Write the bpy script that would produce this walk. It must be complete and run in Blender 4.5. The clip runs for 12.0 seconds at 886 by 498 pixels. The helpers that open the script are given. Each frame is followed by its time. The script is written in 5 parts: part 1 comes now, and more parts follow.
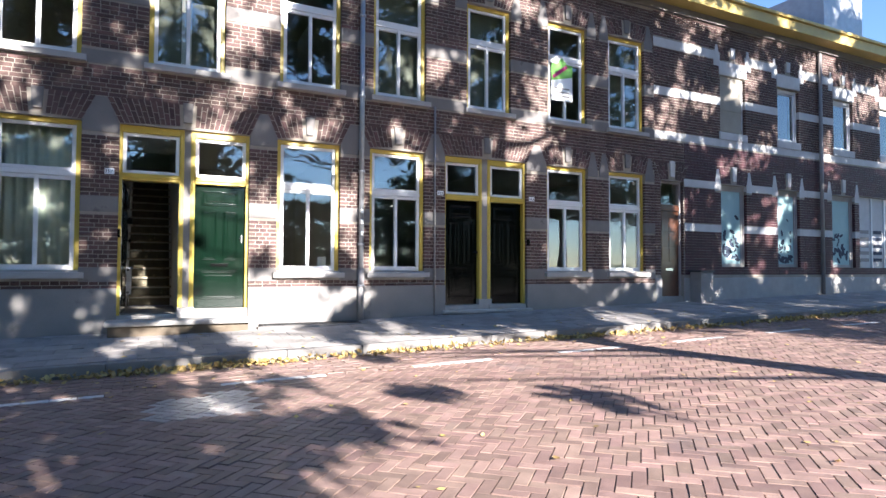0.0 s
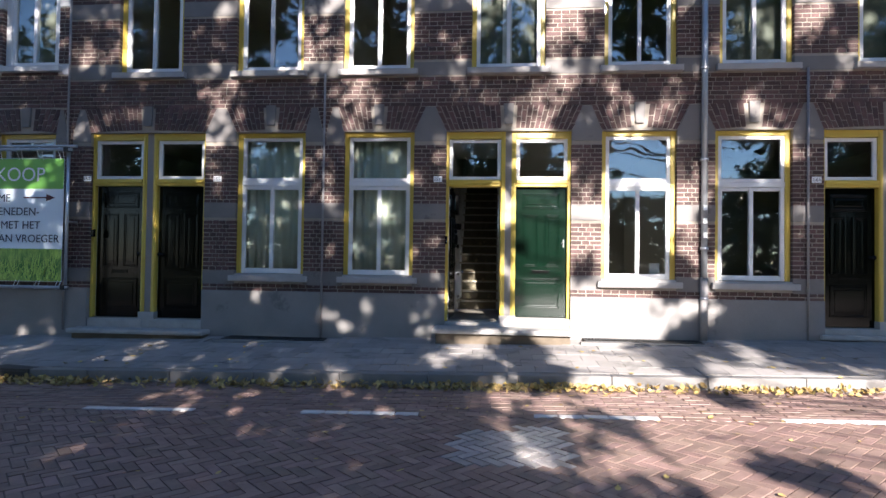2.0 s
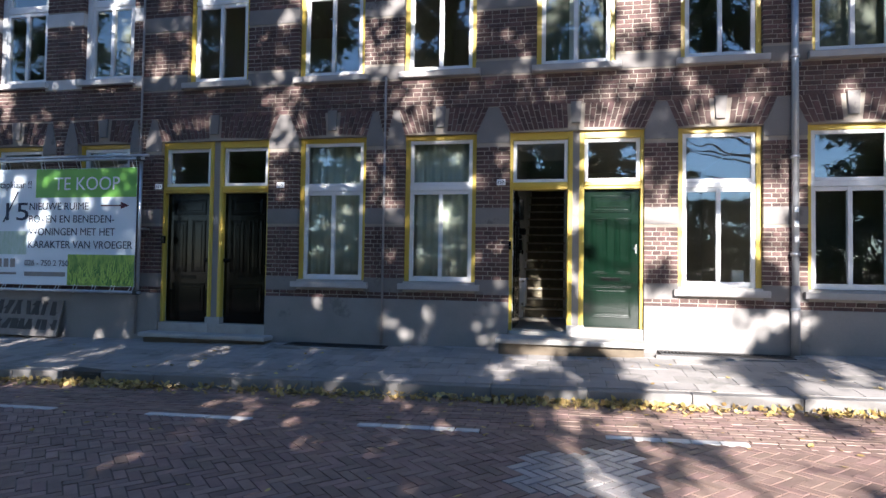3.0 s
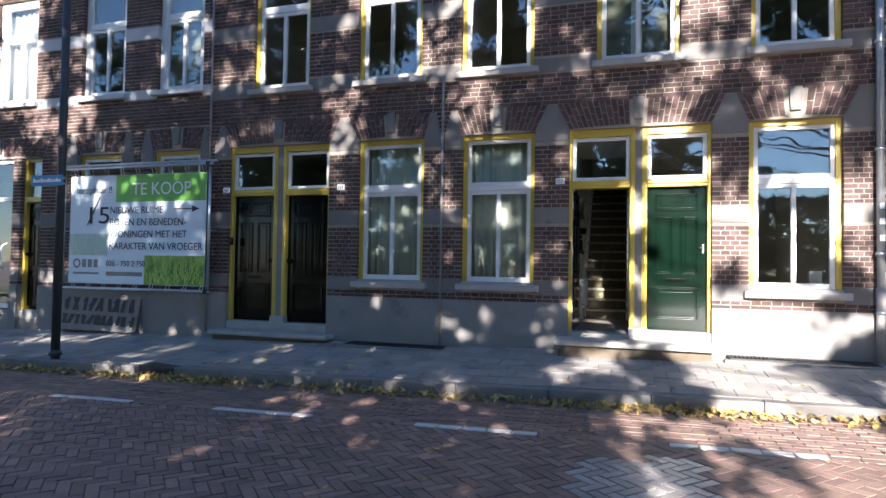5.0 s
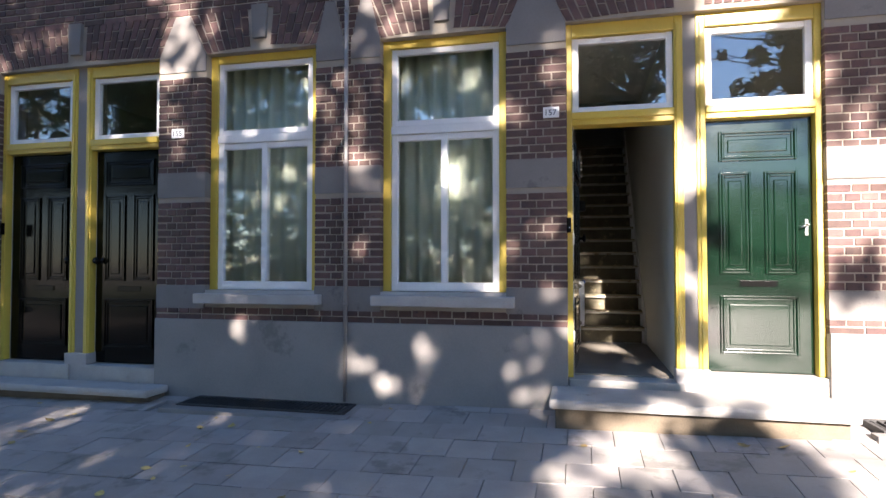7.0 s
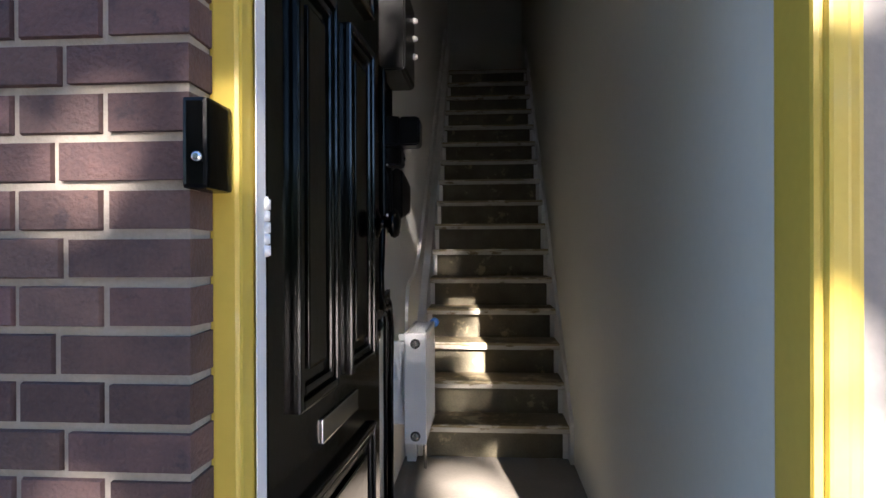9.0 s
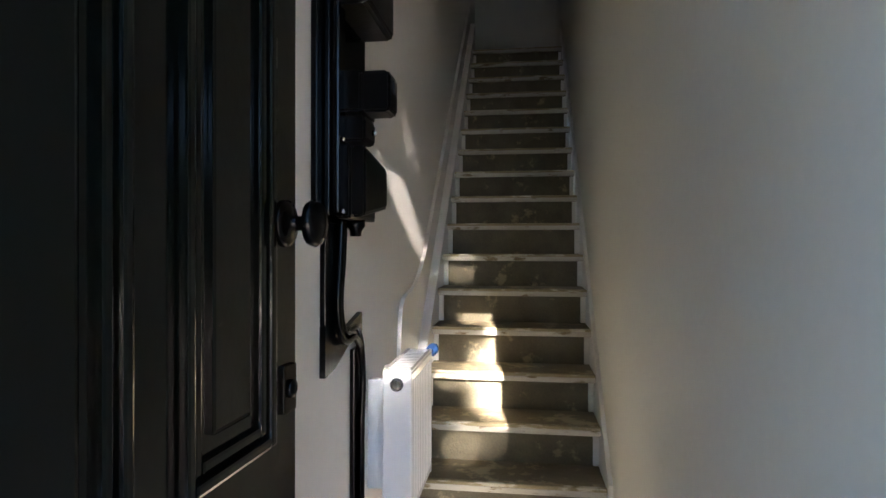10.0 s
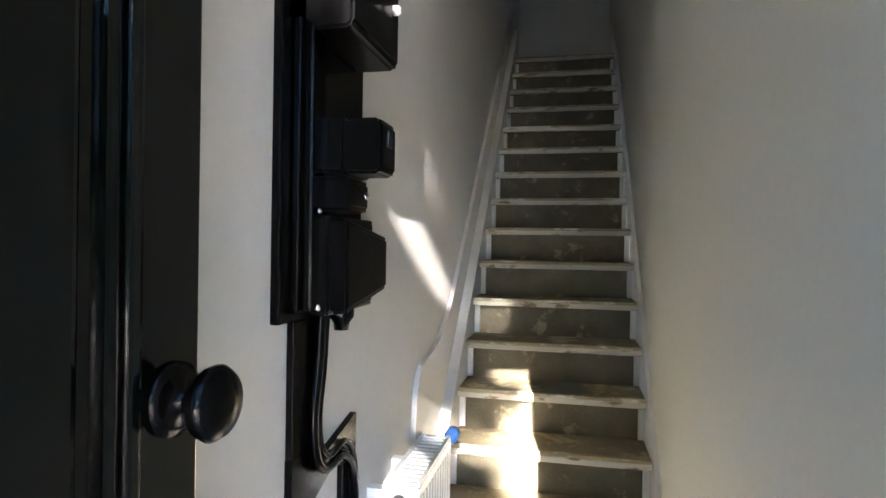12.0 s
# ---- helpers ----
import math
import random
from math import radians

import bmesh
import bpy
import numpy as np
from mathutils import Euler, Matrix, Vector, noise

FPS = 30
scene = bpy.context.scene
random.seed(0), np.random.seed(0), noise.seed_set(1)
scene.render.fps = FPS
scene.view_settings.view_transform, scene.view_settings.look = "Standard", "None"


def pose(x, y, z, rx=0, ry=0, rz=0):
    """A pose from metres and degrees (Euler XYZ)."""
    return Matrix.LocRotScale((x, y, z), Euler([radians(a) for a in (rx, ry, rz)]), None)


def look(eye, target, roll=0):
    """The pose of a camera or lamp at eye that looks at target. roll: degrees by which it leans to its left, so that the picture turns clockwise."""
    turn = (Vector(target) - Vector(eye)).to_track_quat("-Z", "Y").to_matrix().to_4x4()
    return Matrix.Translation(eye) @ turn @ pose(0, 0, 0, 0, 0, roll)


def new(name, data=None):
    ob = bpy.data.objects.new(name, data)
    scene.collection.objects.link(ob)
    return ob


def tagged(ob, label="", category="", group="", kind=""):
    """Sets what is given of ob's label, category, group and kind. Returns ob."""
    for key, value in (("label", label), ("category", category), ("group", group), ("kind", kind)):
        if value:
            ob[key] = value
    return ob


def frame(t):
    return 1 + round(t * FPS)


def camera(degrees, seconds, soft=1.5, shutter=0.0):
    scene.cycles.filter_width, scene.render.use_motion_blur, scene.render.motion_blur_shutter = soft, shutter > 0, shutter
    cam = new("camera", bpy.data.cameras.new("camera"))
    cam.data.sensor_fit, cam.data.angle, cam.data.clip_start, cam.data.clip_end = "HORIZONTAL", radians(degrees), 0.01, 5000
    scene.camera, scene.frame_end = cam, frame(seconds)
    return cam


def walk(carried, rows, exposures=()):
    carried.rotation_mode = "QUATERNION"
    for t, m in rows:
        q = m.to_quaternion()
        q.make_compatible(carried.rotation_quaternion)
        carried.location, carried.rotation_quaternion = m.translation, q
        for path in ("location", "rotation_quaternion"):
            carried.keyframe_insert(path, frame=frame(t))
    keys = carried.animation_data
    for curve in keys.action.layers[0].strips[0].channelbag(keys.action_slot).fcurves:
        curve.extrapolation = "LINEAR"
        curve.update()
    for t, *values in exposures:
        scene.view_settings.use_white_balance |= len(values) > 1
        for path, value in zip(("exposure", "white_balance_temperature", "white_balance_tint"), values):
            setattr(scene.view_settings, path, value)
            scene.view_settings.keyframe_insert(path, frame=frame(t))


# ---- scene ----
cam = camera(73.5, 12.0)
PATH = [
    (0, (0.425, -9.842, 1.055), (1.309, -8.049, 1.122), 0.2),
    (0.5, (0.565, -9.664, 1.131), (1.074, -7.731, 1.185), 0.5),
    (1, (0.626, -9.312, 1.144), (0.873, -7.328, 1.201), 0.6),
    (1.5, (0.618, -9.009, 1.163), (0.689, -7.011, 1.215), 0.7),
    (2, (0.734, -8.755, 1.224), (0.557, -6.763, 1.269), 0.8),
    (2.5, (0.714, -8.561, 1.250), (0.399, -6.586, 1.295), 0.8),
    (3, (0.729, -8.444, 1.234), (0.335, -6.484, 1.295), 0.9),
    (5, (0.759, -8.409, 1.240), (0.168, -6.499, 1.298), 0.9),
    (5.5, (0.649, -8.017, 1.209), (0.001, -6.126, 1.237), 0.8),
    (6, (0.386, -7.007, 1.252), (-0.204, -5.096, 1.274), 0.6),
    (6.5, (0.186, -5.978, 1.255), (-0.332, -4.047, 1.291), 0.4),
    (7, (0.086, -4.811, 1.240), (-0.363, -2.863, 1.295), 0.0),
    (7.2, (0.112, -4.385, 1.250), (-0.285, -2.426, 1.308), 0.2),
    (8.8, (0.302, -1.134, 1.425), (0.179, 0.862, 1.423), -0.6),
    (9, (0.371, -0.822, 1.419), (0.232, 1.174, 1.415), -0.2),
    (9.5, (0.429, -0.459, 1.435), (0.243, 1.532, 1.423), -0.0),
    (10, (0.473, -0.17, 1.447), (0.202, 1.811, 1.44), 0.1),
    (10.5, (0.511, 0.085, 1.544), (0.164, 2.054, 1.531), 0.3),
    (11, (0.495, 0.207, 1.639), (0.137, 2.175, 1.628), 0.8),
    (11.5, (0.487, 0.23, 1.657), (0.108, 2.194, 1.648), 1.0),
    (12, (0.482, 0.233, 1.652), (0.062, 2.188, 1.641), 0.9),
]
walk(cam, [(t, look(eye, target, roll)) for t, eye, target, roll in PATH],
     exposures=[(0.0, 2.3, 5850, 14), (0.6, 2.2, 5950, 16), (1.5, 2.1, 6000, 16), (3.2, 2.07, 5850, 14), (5.0, 2.22, 5950, 14), (6.0, 2.68, 6300, 17), (7.4, 2.78, 6400, 19),
                (8.8, 3.3, 6250, 18), (9.5, 3.8, 6050, 20), (10.2, 4.85, 6350, 15), (11.0, 5.15, 6150, 14), (12.0, 5.4, 6000, 14)])


# ---- light ----
SUN = Vector((0.17, -1.0, 0.43)).normalized()
sun_data = bpy.data.lights.new("sun", "SUN")
sun_data.energy, sun_data.angle, sun_data.color = 5.0, radians(0.4), (1.0, 0.91, 0.78)
sun = new("sun", sun_data)
sun.matrix_world = look((0, -30, 20), Vector((0, -30, 20)) - SUN)
world = bpy.data.worlds.new("sky")
scene.world = world
world.use_nodes = True
wn = world.node_tree.nodes
sky = wn.new("ShaderNodeTexSky")
sky.sky_type, sky.sun_disc = "NISHITA", False
sky.dust_density, sky.ozone_density = 0.0, 3.5
sky.sun_elevation, sky.sun_rotation = math.asin(SUN.z), math.atan2(SUN.x, SUN.y)
wn["Background"].inputs["Strength"].default_value = 0.06
world.node_tree.links.new(sky.outputs[0], wn["Background"].inputs["Color"])

# trees across the street: x, y, height, crown's width below and above its shoulder at 10 m, crown's foot, clumps
TREES = [(-14.6, -17.0, 17.0, 4.2, 5.2, 4.4, 480), (-3.6, -17.5, 17.5, 6.4, 7.6, 2.7, 780), (9.0, -17.0, 17.0, 2.0, 4.6, 6.9, 270), (14.9, -18.0, 16.0, 3.4, 3.8, 4.0, 280),
         (21.5, -17.5, 16.0, 4.0, 4.2, 4.2, 330), (30.0, -17.0, 15.0, 4.0, 5.0, 4.0, 110), (-24.5, -17.5, 14.0, 3.5, 4.4, 4.5, 110),
         (3.5, -32.0, 6.4, 4.2, 4.4, 0.2, 230), (11.0, -33.0, 5.6, 4.2, 4.4, 0.2, 200), (-4.0, -32.5, 8.6, 4.2, 4.4, 0.2, 270), (-12.0, -32.0, 8.2, 4.2, 4.4, 0.2, 260),
         (-20.0, -33.0, 8.0, 4.2, 4.4, 0.2, 240), (19.0, -33.0, 7.0, 4.2, 4.4, 0.2, 240), (27.0, -33.0, 8.5, 4.2, 4.4, 0.2, 240)]

# unseen drooping boughs added on two trees for shade: reach, height, spread, clumps
SHADE_BOUGHS = {2: [(-5.75, 8.75, 0.22, 8), (-5.9, 9.6, 0.3, 5), (-5.35, 8.95, 0.14, 3), (-5.3, 10.4, 0.35, 9), (-5.4, 6.8, 0.5, 8), (-5.5, 7.4, 0.4, 6), (-3.4, 6.7, 0.6, 2), (-4.3, 5.7, 0.6, 3), (-3.0, 8.4, 0.5, 3), (-2.7, 9.2, 0.6, 5), (-2.8, 7.6, 0.6, 4), (-4.2, 6.5, 0.5, 1),
              (-1.3, 11.2, 0.7, 14), (-2.3, 10.6, 0.6, 9), (-1.2, 9.2, 0.8, 14), (-2.5, 7.6, 0.35, 5)],
          1: [(-1.9, 9.1, 0.7, 16), (-0.8, 9.0, 0.7, 19), (0.3, 9.0, 0.6, 13), (3.9, 9.6, 0.5, 7), (5.4, 9.6, 0.5, 11), (3.6, 7.7, 0.5, 9), (4.7, 7.7, 0.5, 11), (5.7, 7.7, 0.45, 9), (6.5, 5.3, 0.4, 10), (2.5, 4.8, 0.7, 9), (4.3, 4.9, 0.7, 9), (5.6, 6.9, 0.45, 9), (6.0, 7.7, 0.3, 4), (5.75, 10.35, 0.2, 4), (6.8, 5.75, 0.3, 8)]}
# openings cut in two crowns to let sun onto chosen spots: from and to across, from and to upwards
SUN_GAPS = {1: [(-4.8, -2.9, 11.2, 14.6)], 2: [(1.1, 2.7, 11.0, 14.6), (-5.8, -5.2, 9.25, 9.8)]}

# ---- materials ----
def surf(name, c1, c2=None, scale=8.0, rough=0.7, bump=0.0, fine=60.0, metal=0.0, rand="", spread=0.35, spec=0.5,
         stain=None, stain_scale=1.5, stain_at=0.62, coat=0.0, stretch=(1, 1, 1), trans=0.0):
    m = bpy.data.materials.new(name)
    m.use_nodes = True
    nt = m.node_tree
    n, li = nt.nodes, nt.links
    b = n["Principled BSDF"]
    b.inputs["Roughness"].default_value, b.inputs["Metallic"].default_value = rough, metal
    b.inputs["Specular IOR Level"].default_value = spec
    b.inputs["Coat Weight"].default_value = coat
    b.inputs["Coat Roughness"].default_value = 0.06
    if trans:
        b.inputs["Transmission Weight"].default_value = trans
    co = n.new("ShaderNodeNewGeometry")
    mp = n.new("ShaderNodeMapping")
    mp.inputs["Scale"].default_value = stretch
    li.new(co.outputs["Position"], mp.inputs["Vector"])
    big, small = n.new("ShaderNodeTexNoise"), n.new("ShaderNodeTexNoise")
    for t, s, d in ((big, scale, 5), (small, fine, 4)):
        t.inputs["Scale"].default_value, t.inputs["Detail"].default_value = s, d
        li.new(mp.outputs[0], t.inputs["Vector"])
    c2 = c2 or tuple(v * 0.75 for v in c1)
    ramp = n.new("ShaderNodeValToRGB")
    ramp.color_ramp.elements[0].position, ramp.color_ramp.elements[1].position = 0.3, 0.7
    ramp.color_ramp.elements[0].color, ramp.color_ramp.elements[1].color = (*c2, 1), (*c1, 1)
    add = n.new("ShaderNodeMath")
    add.operation = "MULTIPLY_ADD"
    add.inputs[1].default_value = 0.35
    li.new(small.outputs["Fac"], add.inputs[0])
    sc = n.new("ShaderNodeMath")
    sc.operation = "MULTIPLY"
    sc.inputs[1].default_value = 0.65
    li.new(big.outputs["Fac"], sc.inputs[0])
    li.new(sc.outputs[0], add.inputs[2])
    li.new(add.outputs[0], ramp.inputs["Fac"])
    colour = ramp.outputs["Color"]
    if stain:
        st = n.new("ShaderNodeTexNoise")
        st.inputs["Scale"].default_value, st.inputs["Detail"].default_value = stain_scale, 8
        st.inputs["Roughness"].default_value = 0.65
        li.new(mp.outputs[0], st.inputs["Vector"])
        sr = n.new("ShaderNodeValToRGB")
        sr.color_ramp.elements[0].position, sr.color_ramp.elements[1].position = stain_at, stain_at + 0.07
        li.new(st.outputs["Fac"], sr.inputs["Fac"])
        mx = n.new("ShaderNodeMix")
        mx.data_type = "RGBA"
        mx.inputs[7].default_value = (*stain, 1)
        li.new(sr.outputs["Color"], mx.inputs[0])
        li.new(colour, mx.inputs[6])
        colour = mx.outputs[2]
    if rand:
        if rand == "object":
            rnd = n.new("ShaderNodeObjectInfo").outputs["Random"]
        else:
            rnd = co.outputs["Random Per Island"]
        hv = n.new("ShaderNodeHueSaturation")
        rr = n.new("ShaderNodeMapRange")
        rr.inputs[3].default_value, rr.inputs[4].default_value = 1 - spread, 1 + spread
        li.new(rnd, rr.inputs[0])
        li.new(rr.outputs[0], hv.inputs["Value"])
        wh = n.new("ShaderNodeTexWhiteNoise")
        wh.noise_dimensions = "1D"
        li.new(rnd, wh.inputs["W"])
        hr = n.new("ShaderNodeMapRange")
        hr.inputs[3].default_value, hr.inputs[4].default_value = 0.49, 0.515
        li.new(wh.outputs["Value"], hr.inputs[0])
        li.new(hr.outputs[0], hv.inputs["Hue"])
        li.new(colour, hv.inputs["Color"])
        colour = hv.outputs[0]
    li.new(colour, b.inputs["Base Color"])
    if bump:
        bp = n.new("ShaderNodeBump")
        bp.inputs["Strength"].default_value, bp.inputs["Distance"].default_value = bump, 0.01
        li.new(add.outputs[0], bp.inputs["Height"])
        li.new(bp.outputs[0], b.inputs["Normal"])
    return m


def pane_glass(name, tint, gloss=0.13):
    m = bpy.data.materials.new(name)
    m.use_nodes = True
    n, li = m.node_tree.nodes, m.node_tree.links
    n.remove(n["Principled BSDF"])
    tr, gl, mx, fr = (n.new(k) for k in ("ShaderNodeBsdfTransparent", "ShaderNodeBsdfGlossy", "ShaderNodeMixShader", "ShaderNodeLayerWeight"))
    tr.inputs["Color"].default_value = (*tint, 1)
    gl.inputs["Roughness"].default_value = 0.0
    power, ramp = n.new("ShaderNodeMath"), n.new("ShaderNodeMath")
    power.operation, ramp.operation = "POWER", "MULTIPLY_ADD"
    power.inputs[1].default_value, ramp.inputs[1].default_value, ramp.inputs[2].default_value = 5.0, 1 - gloss, gloss
    li.new(fr.outputs["Facing"], power.inputs[0])
    li.new(power.outputs[0], ramp.inputs[0])
    geo, noi, bp = (n.new(k) for k in ("ShaderNodeNewGeometry", "ShaderNodeTexNoise", "ShaderNodeBump"))
    noi.inputs["Scale"].default_value, noi.inputs["Detail"].default_value = 2.2, 1
    bp.inputs["Strength"].default_value, bp.inputs["Distance"].default_value = 0.12, 0.02
    li.new(geo.outputs["Position"], noi.inputs["Vector"])
    li.new(noi.outputs["Fac"], bp.inputs["Height"])
    li.new(bp.outputs[0], gl.inputs["Normal"])
    li.new(ramp.outputs[0], mx.inputs[0])
    li.new(tr.outputs[0], mx.inputs[1])
    li.new(gl.outputs[0], mx.inputs[2])
    li.new(mx.outputs[0], n["Material Output"].inputs["Surface"])
    return m


BRICK_A, BRICK_B = (0.122, 0.067, 0.058), (0.062, 0.037, 0.036)
M_BRICK = surf("brick", BRICK_A, BRICK_B, 13, 0.8, 0.9, 150, rand="island", spread=0.36, stain=(0.045, 0.029, 0.031), stain_scale=16, stain_at=0.62)
M_BRICK_P = surf("brick_piece", BRICK_A, BRICK_B, 13, 0.8, 0.9, 150, rand="object", spread=0.36, stain=(0.045, 0.029, 0.031), stain_scale=16, stain_at=0.62)
M_REDBRICK = surf("red_painted_brick", (0.07, 0.016, 0.022), (0.042, 0.012, 0.016), 6, 0.6, 0.4, 90, rand="island", spread=0.2)
M_MORTAR = surf("mortar", (0.37, 0.33, 0.275), (0.25, 0.22, 0.185), 5, 0.95, 0.5, 150)
M_PLINTH = surf("grey_plinth_plaster", (0.27, 0.25, 0.235), (0.21, 0.20, 0.19), 2.5, 0.9, 0.25, 80, stain=(0.17, 0.16, 0.15), stain_scale=2.2)
M_BAND = surf("grey_stone_paint", (0.215, 0.198, 0.185), (0.165, 0.152, 0.143), 4, 0.85, 0.3, 100, stain=(0.13, 0.12, 0.113), stain_scale=4)
M_SILL = surf("grey_sill_stone", (0.42, 0.40, 0.38), (0.33, 0.31, 0.29), 5, 0.8, 0.3, 100)
M_WHITESTONE = surf("white_stone", (0.62, 0.61, 0.60), (0.50, 0.49, 0.48), 5, 0.8, 0.3, 100)
M_YELLOW = surf("ochre_yellow_paint", (0.62, 0.46, 0.075), (0.54, 0.39, 0.06), 3, 0.4, 0.08, 60, coat=0.15)
M_WHITE = surf("white_window_paint", (0.80, 0.80, 0.79), (0.70, 0.70, 0.69), 4, 0.35, 0.06, 60, coat=0.15)
M_DOOR = surf("dark_green_gloss", (0.0013, 0.0112, 0.0052), (0.0009, 0.0078, 0.0037), 4, 0.14, 0.10, 40, spec=0.4, coat=0.7)
# open leaf's copy of the door green, darkened: hall shade put into its colour
M_DOORIN_SHADE = surf("dark_green_gloss_shaded_indoors", (0.0009, 0.0018, 0.0014), (0.0007, 0.0013, 0.0010), 5, 0.15, 0.12, 40, spec=0.28, coat=0.25)
# near-black copy of the door green: shade on these doors sits in the colour
M_DOOR_SHADE = surf("dark_green_gloss_shaded", (0.0011, 0.0021, 0.0016), (0.0008, 0.0014, 0.0011), 5, 0.14, 0.10, 40, spec=0.16, coat=0.15)
M_BLACK = surf("black_gloss_paint", (0.0013, 0.0013, 0.0013), (0.001, 0.001, 0.001), 8, 0.22, 0.15, 60, spec=0.16, coat=0.0)
M_BAKELITE = surf("black_meter_paint", (0.0017, 0.0017, 0.0018), (0.0012, 0.0012, 0.0012), 14, 0.3, 0.14, 90, spec=0.14, coat=0.0)
M_BROWNDOOR = surf("brown_varnished_wood", (0.13, 0.045, 0.02), (0.07, 0.025, 0.012), 6, 0.35, 0.15, 60, coat=0.5, stretch=(6, 6, 1))
M_GLASS = pane_glass("window_glass", (0.95, 0.97, 0.955))
M_ZINC = surf("zinc_pipe", (0.42, 0.44, 0.46), (0.30, 0.31, 0.33), 6, 0.45, 0.1, 60, metal=0.6)
M_PIPE = surf("grey_painted_pipe", (0.30, 0.28, 0.27), (0.24, 0.22, 0.21), 6, 0.6, 0.1, 60)
M_IRON = surf("dark_iron", (0.06, 0.06, 0.06), (0.03, 0.03, 0.03), 10, 0.6, 0.3, 80, metal=0.3)
M_STEEL = surf("galvanised_tube", (0.55, 0.56, 0.58), (0.42, 0.43, 0.45), 10, 0.4, 0.1, 60, metal=0.7)
M_ROADBED = surf("joint_sand", (0.24, 0.19, 0.175), (0.16, 0.13, 0.12), 3, 0.95, 0.5, 200)
PAV_A, PAV_B = (0.30, 0.198, 0.165), (0.175, 0.114, 0.097)
M_PAVER = surf("clay_paver", PAV_A, PAV_B, 7, 0.62, 0.45, 90, rand="island", spread=0.26, stain=(0.19, 0.135, 0.12), stain_scale=0.9, stain_at=0.6)
M_PAVER_P = surf("clay_paver_piece", PAV_A, PAV_B, 7, 0.62, 0.45, 90, rand="object", spread=0.26, stain=(0.19, 0.135, 0.12), stain_scale=0.9, stain_at=0.6)
M_SAND = surf("dark_joint_sand", (0.17, 0.135, 0.115), (0.09, 0.072, 0.062), 2.2, 0.95, 0.4, 160, stain=(0.24, 0.20, 0.165), stain_scale=1.1, stain_at=0.58)
M_TILESAND = surf("grey_joint_sand", (0.27, 0.245, 0.22), (0.19, 0.17, 0.155), 3, 0.95, 0.4, 160)
# brown stain and the slab overhang's shadow, both put into the colour
M_STEPBASE = surf("brown_stained_shaded_step_base", (0.17, 0.135, 0.095), (0.10, 0.08, 0.058), 5, 0.9, 0.4, 90, stain=(0.07, 0.055, 0.04), stain_scale=3)
M_PALEPAVER = surf("pale_paver", (0.42, 0.385, 0.37), (0.30, 0.27, 0.26), 9, 0.4, 0.4, 90, rand="object", spread=0.2)
M_LINE = surf("white_road_block", (0.72, 0.70, 0.68), (0.52, 0.50, 0.48), 14, 0.8, 0.4, 90)
M_TILE = surf("concrete_tile", (0.325, 0.30, 0.28), (0.245, 0.225, 0.21), 5, 0.9, 0.5, 110, rand="island", spread=0.14, stain=(0.2, 0.185, 0.17), stain_scale=2.4, stain_at=0.56)
M_TILE_P = surf("concrete_tile_piece", (0.325, 0.30, 0.28), (0.245, 0.225, 0.21), 5, 0.9, 0.5, 110, rand="object", spread=0.14, stain=(0.2, 0.185, 0.17), stain_scale=2.4, stain_at=0.56)
M_KERB = surf("kerb_concrete", (0.245, 0.23, 0.215), (0.17, 0.16, 0.15), 5, 0.9, 0.4, 110, stain=(0.16, 0.15, 0.145), stain_scale=2.5)
M_STEP = surf("worn_doorstep_stone", (0.43, 0.41, 0.38), (0.31, 0.295, 0.27), 5, 0.8, 0.4, 90, stain=(0.22, 0.21, 0.19), stain_scale=3)
M_PLASTER = surf("cream_wall_plaster", (0.69, 0.69, 0.61), (0.63, 0.635, 0.56), 1.6, 0.6, 0.12, 40)
M_WALLWHITE = surf("white_hall_plaster", (0.78, 0.76, 0.72), (0.73, 0.71, 0.67), 1.6, 0.55, 0.12, 30)
M_ROOM = surf("room_plaster", (0.50, 0.49, 0.46), (0.44, 0.43, 0.40), 2, 0.8, 0.05, 40)
M_ROOMFLOOR = surf("room_floor", (0.18, 0.15, 0.12), (0.12, 0.10, 0.08), 2, 0.8, 0.05, 40)
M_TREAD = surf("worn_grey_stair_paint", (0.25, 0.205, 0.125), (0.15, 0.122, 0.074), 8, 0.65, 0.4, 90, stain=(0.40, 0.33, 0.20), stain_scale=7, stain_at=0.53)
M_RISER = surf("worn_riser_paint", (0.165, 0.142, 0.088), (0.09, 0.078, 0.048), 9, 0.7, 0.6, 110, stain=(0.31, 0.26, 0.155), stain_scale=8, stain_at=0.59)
M_NOSE = surf("worn_nosing_paint", (0.36, 0.29, 0.16), (0.22, 0.18, 0.10), 16, 0.6, 0.5, 110, stain=(0.58, 0.54, 0.42), stain_scale=13, stain_at=0.52, stretch=(0.5, 1, 2))
M_LIP = surf("chipped_white_lip_paint", (0.56, 0.53, 0.45), (0.42, 0.39, 0.32), 12, 0.55, 0.4, 110, stain=(0.20, 0.145, 0.075), stain_scale=15, stain_at=0.56, stretch=(0.6, 1, 2))
M_HALLFLOOR = surf("grey_hall_floor", (0.28, 0.25, 0.21), (0.20, 0.18, 0.15), 4, 0.7, 0.3, 90, stain=(0.16, 0.15, 0.13), stain_scale=3)
M_RAD = surf("white_radiator_enamel", (0.82, 0.82, 0.81), (0.76, 0.76, 0.75), 4, 0.25, 0.0, 30, coat=0.3)
M_BLUE = surf("blue_plastic_cap", (0.03, 0.10, 0.30), (0.02, 0.07, 0.22), 20, 0.5)
M_CHROME = surf("chrome", (0.75, 0.75, 0.75), (0.6, 0.6, 0.6), 10, 0.2, 0, 30, metal=1.0)
